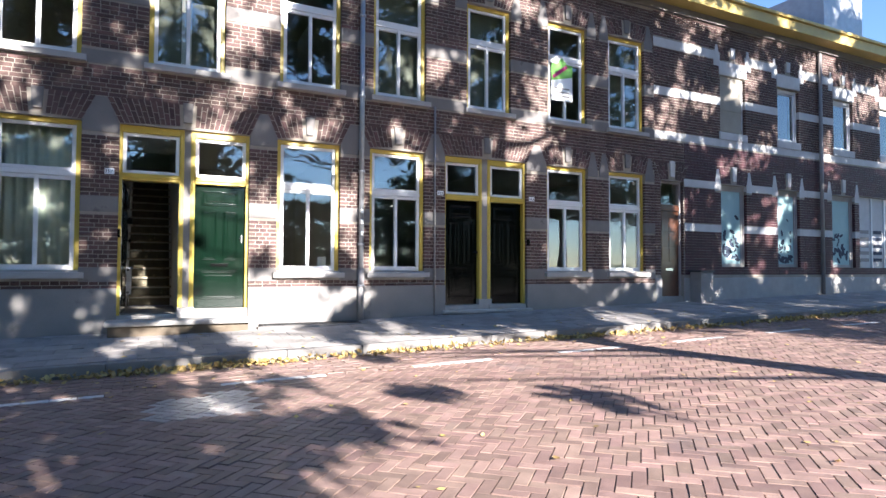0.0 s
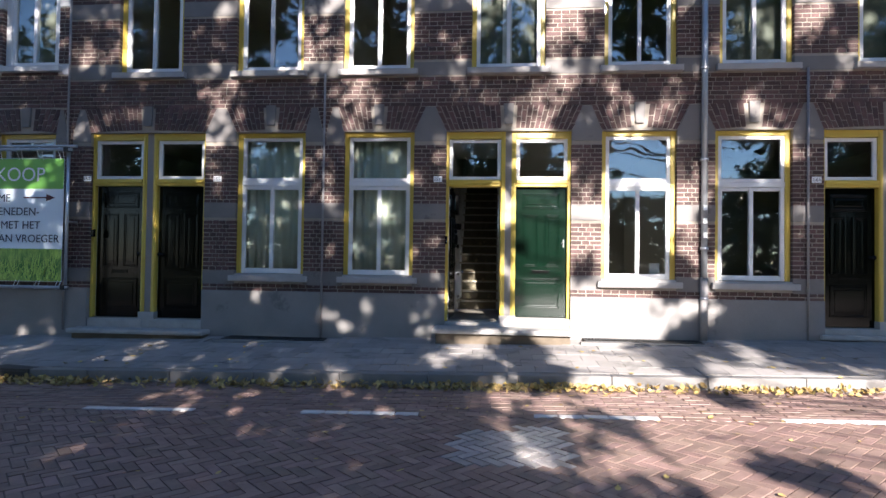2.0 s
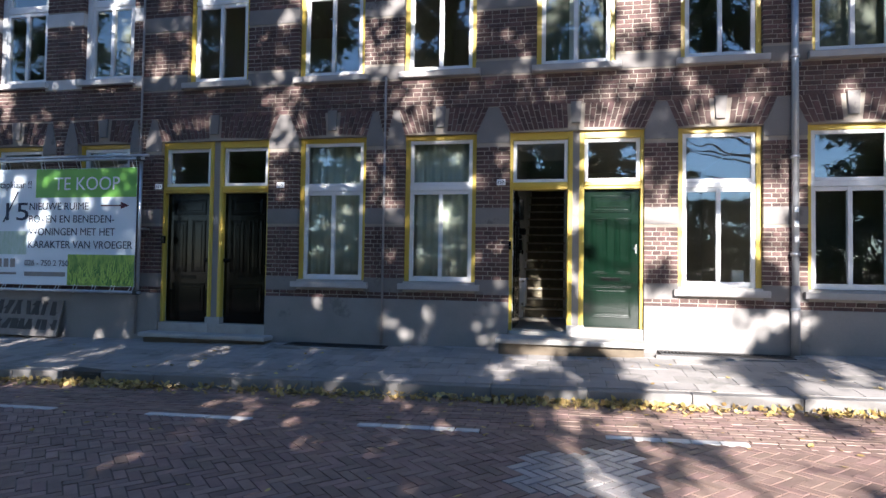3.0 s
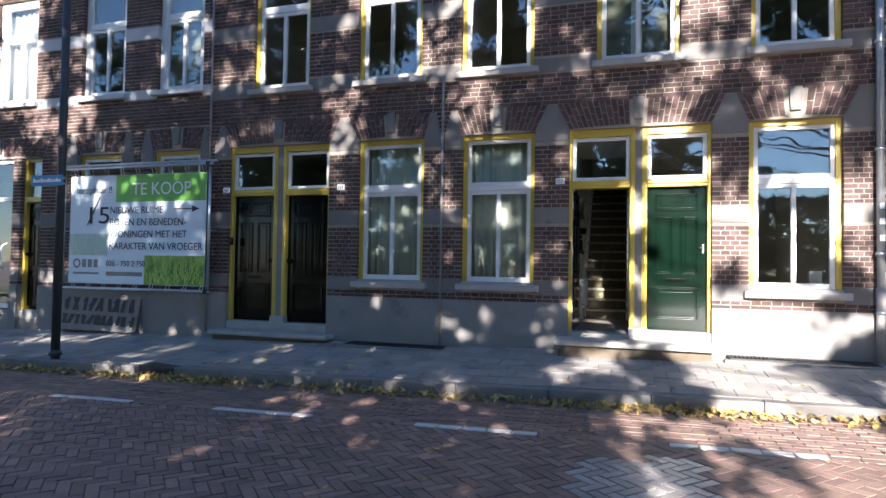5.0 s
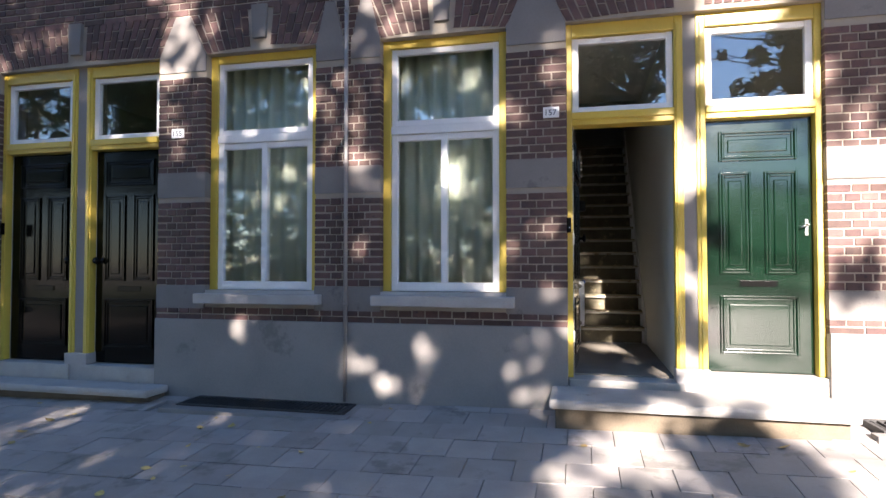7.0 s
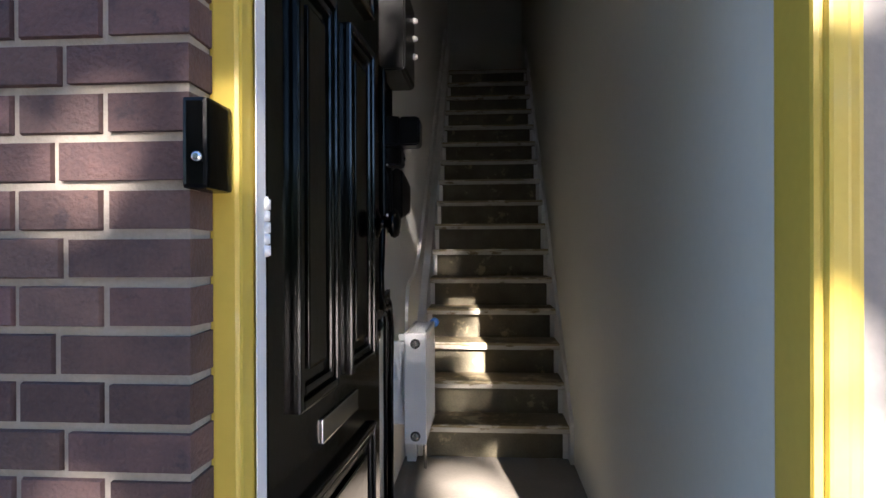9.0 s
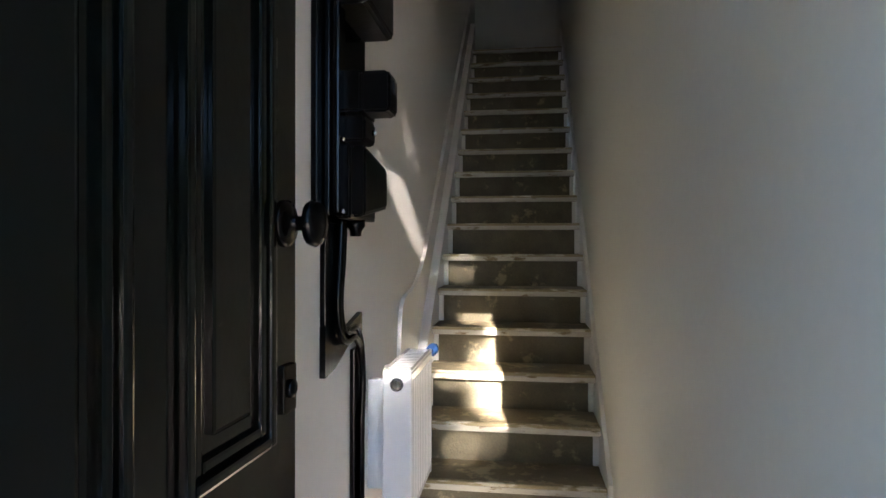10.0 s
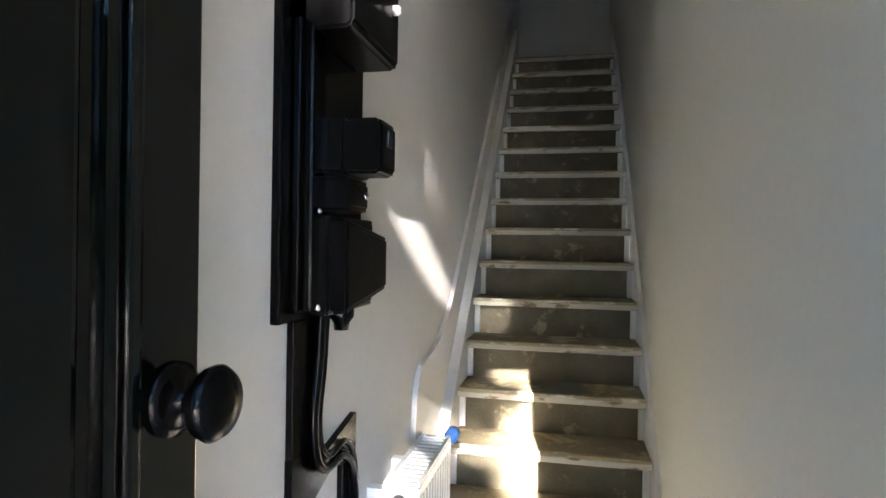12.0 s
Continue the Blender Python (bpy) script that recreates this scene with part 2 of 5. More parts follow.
M_CURTAIN = surf("sheer_curtain", (0.66, 0.70, 0.60), (0.55, 0.59, 0.50), 5, 0.9, 0.1, 200, trans=0.0)
M_BLIND = surf("olive_roller_blind", (0.15, 0.16, 0.125), (0.12, 0.13, 0.105), 2, 0.8, 0.1, 200)
M_PAPER = surf("white_card", (0.75, 0.74, 0.72), (0.7, 0.69, 0.67), 10, 0.8)
M_BEIGE = surf("beige_board_paint", (0.36, 0.33, 0.27), (0.28, 0.25, 0.20), 3, 0.7, 0.15, 70)
M_INK = surf("dark_blue_ink", (0.03, 0.04, 0.07), (0.025, 0.035, 0.06), 10, 0.7)
M_BOARD = surf("pale_banner_vinyl", (0.76, 0.83, 0.88), (0.71, 0.79, 0.85), 1.2, 0.45, 0.05, 20)
M_BGREEN = surf("bright_green_print", (0.20, 0.50, 0.09), (0.17, 0.44, 0.07), 2, 0.45)
M_BWHITE = surf("white_print", (0.85, 0.87, 0.87), (0.82, 0.84, 0.84), 2, 0.45)
M_GRASSPRINT = surf("grass_print", (0.42, 0.62, 0.08), (0.03, 0.16, 0.02), 9, 0.45, 0, 30, stretch=(1.4, 1, 0.5))
M_BLADE = surf("light_blade_print", (0.50, 0.72, 0.12), (0.34, 0.58, 0.07), 14, 0.45)
M_BLADEDARK = surf("dark_blade_print", (0.05, 0.22, 0.03), (0.02, 0.12, 0.015), 14, 0.45)
M_GRASSPALE = surf("pale_grass_print", (0.56, 0.66, 0.64), (0.36, 0.52, 0.36), 12, 0.45, 0, 40, stretch=(2, 1, 0.4))
M_GRAFFITI = surf("rough_board", (0.25, 0.23, 0.215), (0.16, 0.145, 0.135), 6, 0.85, 0.4, 70)
# black for the spray scrawl and for plates standing in for dark openings
M_SPRAY_SHADE = surf("black_spray_and_shade", (0.015, 0.013, 0.012), (0.01, 0.01, 0.01), 8, 0.6)
M_SIGNBLUE = surf("blue_sign_enamel", (0.02, 0.22, 0.50), (0.02, 0.19, 0.44), 5, 0.3)
M_POST = surf("grey_steel_post", (0.085, 0.085, 0.09), (0.06, 0.06, 0.065), 8, 0.5, 0.1, 60, metal=0.4)
M_LITTER = surf("fallen_leaf", (0.56, 0.42, 0.15), (0.27, 0.17, 0.06), 30, 0.7, 0.2, 200, rand="island", spread=0.5)
M_LEAF = surf("tree_leaf", (0.085, 0.115, 0.022), (0.05, 0.075, 0.014), 3, 0.55, 0, 60, rand="island", spread=0.45)
M_BARK = surf("bark", (0.11, 0.09, 0.07), (0.06, 0.05, 0.04), 9, 0.95, 0.6, 60, stretch=(1, 1, 0.2))
M_CORNICE = surf("ochre_cornice_paint", (0.58, 0.44, 0.13), (0.48, 0.36, 0.10), 4, 0.5, 0.1, 60)
M_ROOF = surf("dark_roof_tile", (0.09, 0.07, 0.065), (0.05, 0.045, 0.04), 6, 0.8, 0.4, 60)
M_LAWN = surf("park_grass", (0.09, 0.13, 0.03), (0.05, 0.085, 0.02), 2, 0.95, 0.5, 60)
M_RELIEF = surf("teal_window_film", (0.36, 0.52, 0.52), (0.28, 0.44, 0.45), 3, 0.6)


# ---- mesh helpers ----
def box(bm, x0, x1, y0, y1, z0, z1, bevel=0.0, m=None):
    vs = [bm.verts.new((x, y, z)) for z in (z0, z1) for y in (y0, y1) for x in (x0, x1)]
    fs = [bm.faces.new([vs[i] for i in q]) for q in ((0, 2, 3, 1), (4, 5, 7, 6), (0, 1, 5, 4), (2, 6, 7, 3), (0, 4, 6, 2), (1, 3, 7, 5))]
    if bevel:
        es = list({e for f in fs for e in f.edges})
        r = bmesh.ops.bevel(bm, geom=es, offset=bevel, segments=2, affect="EDGES", profile=0.6)
        vs = list({v for f in r["faces"] for v in f.verts} | {v for v in vs if v.is_valid})
    if m is not None:
        bmesh.ops.transform(bm, matrix=m, verts=vs)
    return bm


def prism(bm, pts, y0, y1):
    """A plate with the outline pts in x and z, from y0 to y1."""
    a = [bm.verts.new((x, y0, z)) for x, z in pts]
    b = [bm.verts.new((x, y1, z)) for x, z in pts]
    bm.faces.new(a), bm.faces.new(b[::-1])
    for i in range(len(pts)):
        j = (i + 1) % len(pts)
        bm.faces.new((a[j], a[i], b[i], b[j]))
    return bm


def tube(bm, p0, p1, r0, r1=None, seg=12, caps=True):
    p0, p1 = Vector(p0), Vector(p1)
    r1 = r0 if r1 is None else r1
    q = (p1 - p0).to_track_quat("Z", "Y").to_matrix()
    rings = [[bm.verts.new(p + q @ Vector((r * math.cos(k * math.tau / seg), r * math.sin(k * math.tau / seg), 0))) for k in range(seg)]
             for p, r in ((p0, r0), (p1, r1))]
    for k in range(seg):
        f = bm.faces.new((rings[0][k], rings[0][(k + 1) % seg], rings[1][(k + 1) % seg], rings[1][k]))
        f.smooth = True
    if caps:
        bm.faces.new(rings[0][::-1]), bm.faces.new(rings[1])
    return bm


def lathe(bm, base, axis, prof, seg=20):
    """A turned shape: prof holds (along the axis, radius)."""
    q = Vector(axis).to_track_quat("Z", "Y").to_matrix()
    rings = [[bm.verts.new(Vector(base) + q @ Vector((r * math.cos(k * math.tau / seg), r * math.sin(k * math.tau / seg), a))) for k in range(seg)]
             for a, r in prof]
    for u, v in zip(rings, rings[1:]):
        for k in range(seg):
            bm.faces.new((u[k], u[(k + 1) % seg], v[(k + 1) % seg], v[k])).smooth = True
    bm.faces.new(rings[0][::-1]), bm.faces.new(rings[-1])
    return bm


def part(name, bm, material, parent=None, label=""):
    me = bpy.data.meshes.new(name)
    bm.normal_update()
    bm.to_mesh(me)
    bm.free()
    me.materials.append(material)
    ob = new(name, me)
    ob.parent = parent
    if label:
        ob["label"] = label
    return ob


def solid(name, verts, faces, material, parent=None, label=""):
    me = bpy.data.meshes.new(name)
    me.from_pydata(verts, [], faces)
    me.materials.append(material)
    ob = new(name, me)
    ob.parent = parent
    if label:
        ob["label"] = label
    return ob


def boxpart(name, dims, material, parent=None, label="", bevel=0.0):
    return part(name, box(bmesh.new(), *dims, bevel=bevel), material, parent, label)


def thing(name, label, category, kind="", group="", at=(0, 0, 0)):
    ob = new(name)
    ob.empty_display_size = 0.1
    ob.location = at
    return tagged(ob, label, category, group, kind)


def wall_grid(name, axis, a0, a1, z0, z1, b0, b1, holes, material, label, category="wall"):
    """A wall along x or y from a0 to a1 with rectangular holes (a0, a1, z0, z1) cut through its thickness b0 to b1."""
    cuts_a = sorted({a0, a1, *(v for h in holes for v in h[:2] if a0 < v < a1)})
    cuts_z = sorted({z0, z1, *(v for h in holes for v in h[2:4] if z0 < v < z1)})
    na, nz = len(cuts_a) - 1, len(cuts_z) - 1

    def full(i, j):
        if not (0 <= i < na and 0 <= j < nz):
            return False
        ca, cz = (cuts_a[i] + cuts_a[i + 1]) / 2, (cuts_z[j] + cuts_z[j + 1]) / 2
        return not any(h[0] < ca < h[1] and h[2] < cz < h[3] for h in holes)

    verts, faces, ids = [], [], {}

    def vid(a, b, z):
        key = (a, b, z)
        if key not in ids:
            ids[key] = len(verts)
            verts.append((a, b, z) if axis == "x" else (b, a, z))
        return ids[key]

    for i in range(na):
        for j in range(nz):
            if not full(i, j):
                continue
            l, r, d, u = cuts_a[i], cuts_a[i + 1], cuts_z[j], cuts_z[j + 1]
            faces.append([vid(l, b0, d), vid(r, b0, d), vid(r, b0, u), vid(l, b0, u)])
            faces.append([vid(l, b1, d), vid(l, b1, u), vid(r, b1, u), vid(r, b1, d)])
            if not full(i - 1, j):
                faces.append([vid(l, b0, d), vid(l, b0, u), vid(l, b1, u), vid(l, b1, d)])
            if not full(i + 1, j):
                faces.append([vid(r, b0, d), vid(r, b1, d), vid(r, b1, u), vid(r, b0, u)])
            if not full(i, j - 1):
                faces.append([vid(l, b0, d), vid(l, b1, d), vid(r, b1, d), vid(r, b0, d)])
            if not full(i, j + 1):
                faces.append([vid(l, b0, u), vid(r, b0, u), vid(r, b1, u), vid(l, b1, u)])
    ob = solid(name, verts, faces, material)
    return tagged(ob, label, category, kind="structure")


# ---- the facade's plan ----
FACE = -0.08          # brick face
LINT, SILL = 3.16, 1.02
UPL, UPS = 6.13, 4.10
FLOOR = 0.37
WIN = [(-3.215, -2.135), (-1.55, -0.482), (2.24, 3.295), (3.815, 4.87), (7.565, 8.62), (9.185, 10.23)]
DOORS = [(-5.56, -3.70), (-0.012, 1.815), (5.275, 7.08)]
UPW = [(-5.14, -4.09), (-3.25, -2.19), (-1.585, -0.505), (0.345, 1.43), (2.265, 3.295), (3.87, 4.89), (5.73, 6.72), (7.60, 8.61), (9.185, 10.225)]
LWIN = [(-7.13, -6.14), (-8.83, -7.81)]
LDOOR = (-10.2, -9.68)
LSHOP = (-11.9, -10.4)
LUP = [(-7.1, -6.13), (-8.8, -7.80), (-10.95, -9.9)]
RDOOR = (10.69, 11.40)
RWIN = [(12.66, 13.58), (14.75, 15.65), (17.04, 18.10)]
RSHOP = (18.3, 21.6)
RUP = [(12.66, 13.58), (14.80, 15.68), (17.17, 18.08), (19.4, 20.4)]
XL, XM0, XM1, XR = -15.0, -5.95, 10.51, 30.0
TOP = 6.95

holes = [(a, b, SILL - 0.06, LINT) for a, b in WIN] + [(a, b, 0.14, LINT) for a, b in DOORS] + [(a, b, UPS, UPL) for a, b in UPW]
holes_l = [(a, b, SILL - 0.06, LINT) for a, b in LWIN] + [(*LDOOR, 0.14, LINT), (*LSHOP, 0.3, LINT)] + [(a, b, UPS + 0.13, UPL + 0.1) for a, b in LUP]
holes_r = [(*RDOOR, 0.24, 3.07)] + [(a, b, 1.12, 3.10) for a, b in RWIN] + [(*RSHOP, 1.1, 3.14)] + [(a, b, 4.38, 5.76) for a, b in RUP]
wall_mid = wall_grid("wall_main", "x", XM0, XM1, -0.3, TOP, FACE + 0.007, 0.25, holes, M_MORTAR, "brown brick terrace front with pale recessed mortar joints")
wall_left = wall_grid("wall_left", "x", XL, XM0 - 0.003, -0.3, TOP, FACE + 0.007, 0.25, holes_l, M_MORTAR, "brown brick front of the neighbouring house with pale bands")
wall_right = wall_grid("wall_right", "x", XM1 + 0.003, XR, -0.3, TOP, FACE + 0.007, 0.25, holes_r, M_MORTAR, "brick front with dark red painted ground floor and white bands")


# ---- ground, road, pavement ----
ROAD, KERB_Y, PAVE_K, PAVE_W = -0.15, -2.19, -0.022, 0.125
SLOPE = 0.0178        # the street climbs gently along x
LEAN = -math.atan(SLOPE)


def pave_z(y):
    return PAVE_K + (y - KERB_Y) / (FACE - KERB_Y) * (PAVE_W - PAVE_K)


ground = tagged(solid("ground", [(x, y, ROAD - 0.03 + SLOPE * max(-40, min(40, x))) for x in (-900, -40, 40, 900) for y in (-900, 900)], [(0, 2, 3, 1), (2, 4, 5, 3), (4, 6, 7, 5)], M_ROADBED),
                "sandy bed under the street and the land around it", "ground", kind="structure")
park = tagged(boxpart("park_lawn", (-120, 120, -120, -14.5, ROAD - 0.02, ROAD + 0.05), M_LAWN), "grass verge of the park across the street", "lawn", kind="structure")
road = thing("road", "street of worn red clay pavers laid in herringbone", "road", kind="structure")
pavement = thing("pavement", "grey concrete tile pavement strewn with dry leaves", "pavement", kind="structure")
for ob in (park, road, pavement):
    ob.rotation_euler.y = LEAN

# ---- fronts: plinths, bands, arches ----
front = thing("front_trim", "grey painted stone bands, plinth and keystones on the brick front", "facade trim", kind="structure")
front_l = thing("front_trim_left", "pale stone bands and grey plinth of the neighbouring front", "facade trim", kind="structure")
front_r = thing("front_trim_right", "white stone bands and pale plinth of the red front", "facade trim", kind="structure")


def spans(x0, x1, cuts):
    """What is left of x0..x1 once the cuts are taken out."""
    out, x = [], x0
    for a, b in sorted(cuts):
        if b <= x or a >= x1:
            continue
        if a > x:
            out.append((x, a))
        x = max(x, b)
    if x < x1:
        out.append((x, x1))
    return out


block = []            # zones without plain bricks: (x0, x1, z0, z1)


def band(parent, x0, x1, z0, z1, cuts, material, name="band", proud=0.014):
    for a, b in spans(x0, x1, cuts):
        boxpart(name, (a - 0.005, b + 0.005, FACE - proud + 0.01, -0.0015, z0, z1), material, parent)
        block.append((a, b, z0, z1))


for a, b in spans(XM0, XM1, DOORS):
    boxpart("plinth", (a - 0.005, b + 0.005, FACE - 0.025, -0.021, -0.3, 0.758), M_PLINTH, front, bevel=0.006)
    block.append((a, b, -0.3, 0.758))
band(front, XM0, XM1, 0.852, 1.06, [*DOORS, *[(a, b) for a, b in WIN]], M_BAND)
band(front, XM0, XM1, 1.857, 2.087, [*DOORS, *WIN], M_BAND)
band(front, XM0, XM1, 4.95, 5.18, UPW, M_BAND)
band(front, XM0, XM1, UPS - 0.105, UPS + 0.09, UPW, M_BAND)
for a, b in spans(XL, XM0 - 0.003, [LDOOR, LSHOP]):
    boxpart("plinth", (a, b, FACE - 0.025, FACE + 0.0065, -0.3, 0.758), M_PLINTH, front_l, bevel=0.006)
    block.append((a, b, -0.3, 0.758))
band(front_l, XL, XM0 - 0.003, 0.852, 1.06, [LDOOR, LSHOP, *LWIN], M_BAND)
band(front_l, XL, XM0 - 0.003, 1.857, 2.087, [LDOOR, LSHOP, *LWIN], M_BAND)
band(front_l, XL, XM0 - 0.003, 5.16, 5.37, LUP, M_WHITESTONE)
band(front_l, XL, XM0 - 0.003, UPS - 0.01, UPS + 0.15, LUP, M_WHITESTONE)
for a, b in spans(XM1 + 0.003, XR, [RDOOR]):
    boxpart("plinth", (a, b, FACE - 0.025, FACE + 0.0065, -0.3, 0.87), M_SILL, front_r, bevel=0.006)
    block.append((a, b, -0.3, 0.87))
for z0, z1, mt in ((1.95, 2.12, M_WHITESTONE), (2.98, 3.15, M_WHITESTONE)):
    band(front_r, 11.44, XR, z0, z1, [*RWIN, RSHOP], mt)
for z0, z1 in ((4.02, 4.19), (5.02, 5.21), (6.12, 6.32)):
    band(front_r, XM1 + 0.003, XR, z0, z1, [(a, b) for a, b in RUP] if z0 > 4.1 else [], M_WHITESTONE)


def arch(parent, x0, x1, z0, material, key_material, rise=0.37, splay=0.17, n=None):
    """A flat arch of upright bricks over x0..x1, with a keystone and a stone springer on either side."""
    c, verts, faces = (x0 + x1) / 2, [], []
    n = n or max(9, int((x1 - x0) / 0.066)) | 1
    kh = 0.075
    for i in range(n):
        f0, f1 = i / n, (i + 1) / n
        b0, b1 = x0 + (x1 - x0) * f0, x0 + (x1 - x0) * f1
        t0, t1 = x0 - splay + (x1 - x0 + 2 * splay) * f0, x0 - splay + (x1 - x0 + 2 * splay) * f1
        if b1 > c - kh * 0.8 and b0 < c + kh * 0.8:
            continue
        split = 0.5 if i % 2 else 0.28
        for h0, h1 in ((0.0, split), (split, split + 0.48 if not i % 2 else 1.0), (split + 0.48, 1.0)):
            if h1 - h0 < 0.1 or h1 > 1.001:
                continue
            g, j = 0.0062, len(verts)
            bow = 0.035 * (1 - (2 * (f0 + f1) / 2 - 1) ** 2)
            fl = FACE - random.uniform(0, 0.003)
            q = []
            for h, s in ((h0, 1), (h1, -1)):
                z = z0 + bow + h * (rise - bow * 0.4) + g * s
                q.append((b0 + (t0 - b0) * h + g, z)), q.append((b1 + (t1 - b1) * h - g, z))
            for y in (fl, FACE + 0.006):
                verts += [(q[0][0], y, q[0][1]), (q[1][0], y, q[1][1]), (q[3][0], y, q[3][1]), (q[2][0], y, q[2][1])]
            faces += [(j, j + 1, j + 2, j + 3), (j, j + 3, j + 7, j + 4), (j + 1, j + 5, j + 6, j + 2), (j + 3, j + 2, j + 6, j + 7), (j, j + 4, j + 5, j + 1)]
    tagged(solid("arch_bricks", verts, faces, material, parent), kind="stuff")
    part("keystone", prism(bmesh.new(), [(c - kh * 0.8, z0 + 0.10), (c + kh * 0.8, z0 + 0.10), (c + kh, z0 + rise + 0.03), (c - kh, z0 + rise + 0.03)], FACE - 0.03, FACE + 0.0065), key_material, parent)
    arches.append((x0, x1, z0, rise, splay))


def springer(parent, x0, x1, z0, material):
    """The stone block between two arches: upright below, drawn in towards its top."""
    m = min(0.17, (x1 - x0) * 0.34)
    part("springer", prism(bmesh.new(), [(x0, z0 - 0.15), (x1, z0 - 0.15), (x1, z0), (x1 - m, z0 + 0.36), (x0 + m, z0 + 0.36), (x0, z0)], FACE - 0.006, FACE + 0.0065), material, parent)
    springers.append((x0, x1, z0, m))


arches, springers = [], []
low = sorted([*WIN, *DOORS])
for a, b in low:
    arch(front, a, b, LINT, M_BRICK, M_BAND)
for (a, b), (c, d) in zip(low, low[1:]):
    gap = c - b
    if gap > 0.55:
        springer(front, b, b + 0.26, LINT, M_BAND), springer(front, c - 0.26, c, LINT, M_BAND)
    else:
        springer(front, b, c, LINT, M_BAND)
springer(front, XM0 + 0.1, low[0][0], LINT, M_BAND), springer(front, low[-1][1], low[-1][1] + 0.26, LINT, M_BAND)
for a, b in UPW:
    arch(front, a, b, UPL, M_BRICK, M_BAND, rise=0.36)
    springer(front, a - 0.24, a, UPL, M_BAND), springer(front, b, b + 0.24, UPL, M_BAND)
for a, b in LWIN:
    arch(front_l, a, b, LINT, M_BRICK, M_BAND)
    springer(front_l, a - 0.26, a, LINT, M_BAND), springer(front_l, b, min(b + 0.26, XM0 - 0.01), LINT, M_BAND)
arch(front_l, -11.9, -9.68, LINT, M_BRICK, M_BAND)
for a, b in [RDOOR, *RWIN]:
    z = 3.07 if a < 12 else 3.10
    arch(front_r, a, b, z, M_REDBRICK if a > 12 else M_BRICK, M_WHITESTONE, rise=0.42)
    if a > 12:
        springer(front_r, a - 0.2, a, z, M_WHITESTONE), springer(front_r, b, b + 0.2, z, M_WHITESTONE)
for a, b in RUP:
    boxpart("lintel", (a - 0.02, b + 0.02, FACE - 0.02, FACE + 0.0065, 5.775, 6.10), M_WHITESTONE, front_r, bevel=0.008)
    block.append((a - 0.02, b + 0.02, 5.74, 6.10))
    arch(front_r, a, b, 6.11, M_BRICK, M_WHITESTONE, rise=0.32, splay=0.13)
    springer(front_r, a - 0.2, a, 6.12, M_WHITESTONE), springer(front_r, b, b + 0.2, 6.12, M_WHITESTONE)
    boxpart("sill_block", (a - 0.03, b + 0.03, FACE - 0.03, FACE + 0.0065, 4.195, 4.375), M_WHITESTONE, front_r, bevel=0.008)
    block.append((a - 0.03, b + 0.03, 4.19, 4.38))


# ---- windows ----
def bar_frame(name, x0, x1, y0, y1, z0, z1, w, material, parent, label="", sides="lrtb", bevel=0.006, wb=None):
    bm = bmesh.new()
    wb = w if wb is None else wb
    if "l" in sides:
        box(bm, x0, x0 + w, y0, y1, z0, z1, bevel)
    if "r" in sides:
        box(bm, x1 - w, x1, y0, y1, z0, z1, bevel)
    if "t" in sides:
        box(bm, x0 + w - 0.001, x1 - w + 0.001, y0 + 0.002, y1, z1 - w, z1 - 0.002, bevel)
    if "b" in sides:
        box(bm, x0 + w - 0.001, x1 - w + 0.001, y0 + 0.002, y1, z0 + 0.002, z0 + wb, bevel)
    return part(name, bm, material, parent, label)


def pane(x0, x1, y, z0, z1, parent):
    p = boxpart("pane", (x0, x1, y, y + 0.006, z0, z1), M_GLASS, parent)
    p.visible_shadow = False
    return p


count = [0]


def window(x0, x1, z0, z1, label, frame_mat=None, sash_mat=None, cross=0.64, mullion=True, sill=True, group="", y=0.0, fw=0.07, sill_mat=None):
    count[0] += 1
    frame_mat, sash_mat = frame_mat or M_YELLOW, sash_mat or M_WHITE
    w = thing("window_%d" % count[0], label, "window", kind="structure", group=group)
    bar_frame("window_frame", x0, x1, y, y + 0.12, z0, z1, fw, frame_mat, w, sides="lrt")
    zt = z0 + (z1 - z0) * cross
    a, b = x0 + fw, x1 - fw
    sy = y + 0.018
    boxpart("cross_rail", (a, b, sy - 0.012, sy + 0.07, zt - 0.035, zt + 0.035), sash_mat, w, bevel=0.006)
    bar_frame("upper_sash", a + 0.002, b - 0.002, sy, sy + 0.05, zt + 0.036, z1 - fw - 0.001, 0.05, sash_mat, w)
    pane(a + 0.05, b - 0.05, sy + 0.025, zt + 0.08, z1 - fw - 0.05, w)
    bar_frame("lower_sash", a + 0.002, b - 0.002, sy, sy + 0.05, z0 + 0.001, zt - 0.036, 0.055, sash_mat, w, wb=0.075)
    if mullion:
        c = (a + b) / 2
        boxpart("mullion", (c - 0.028, c + 0.028, sy - 0.006, sy + 0.052, z0 + 0.07, zt - 0.037), sash_mat, w, bevel=0.006)
        pane(a + 0.057, c - 0.028, sy + 0.027, z0 + 0.07, zt - 0.09, w)
        pane(c + 0.028, b - 0.057, sy + 0.027, z0 + 0.07, zt - 0.09, w)
    else:
        pane(a + 0.057, b - 0.057, sy + 0.027, z0 + 0.07, zt - 0.09, w)
    if sill:
        bm = bmesh.new()
        box(bm, x0 - 0.055, x1 + 0.065, -0.165, FACE + 0.012, z0 - 0.118, z0 - 0.03, 0.008)
        box(bm, x0 + 0.001, x1 - 0.001, FACE + 0.008, y + 0.13, z0 - 0.058, z0 - 0.002)
        part("window_sill", bm, sill_mat or M_SILL, w)
        block.append((x0 - 0.055, x1 + 0.065, z0 - 0.12, z0))
    return w


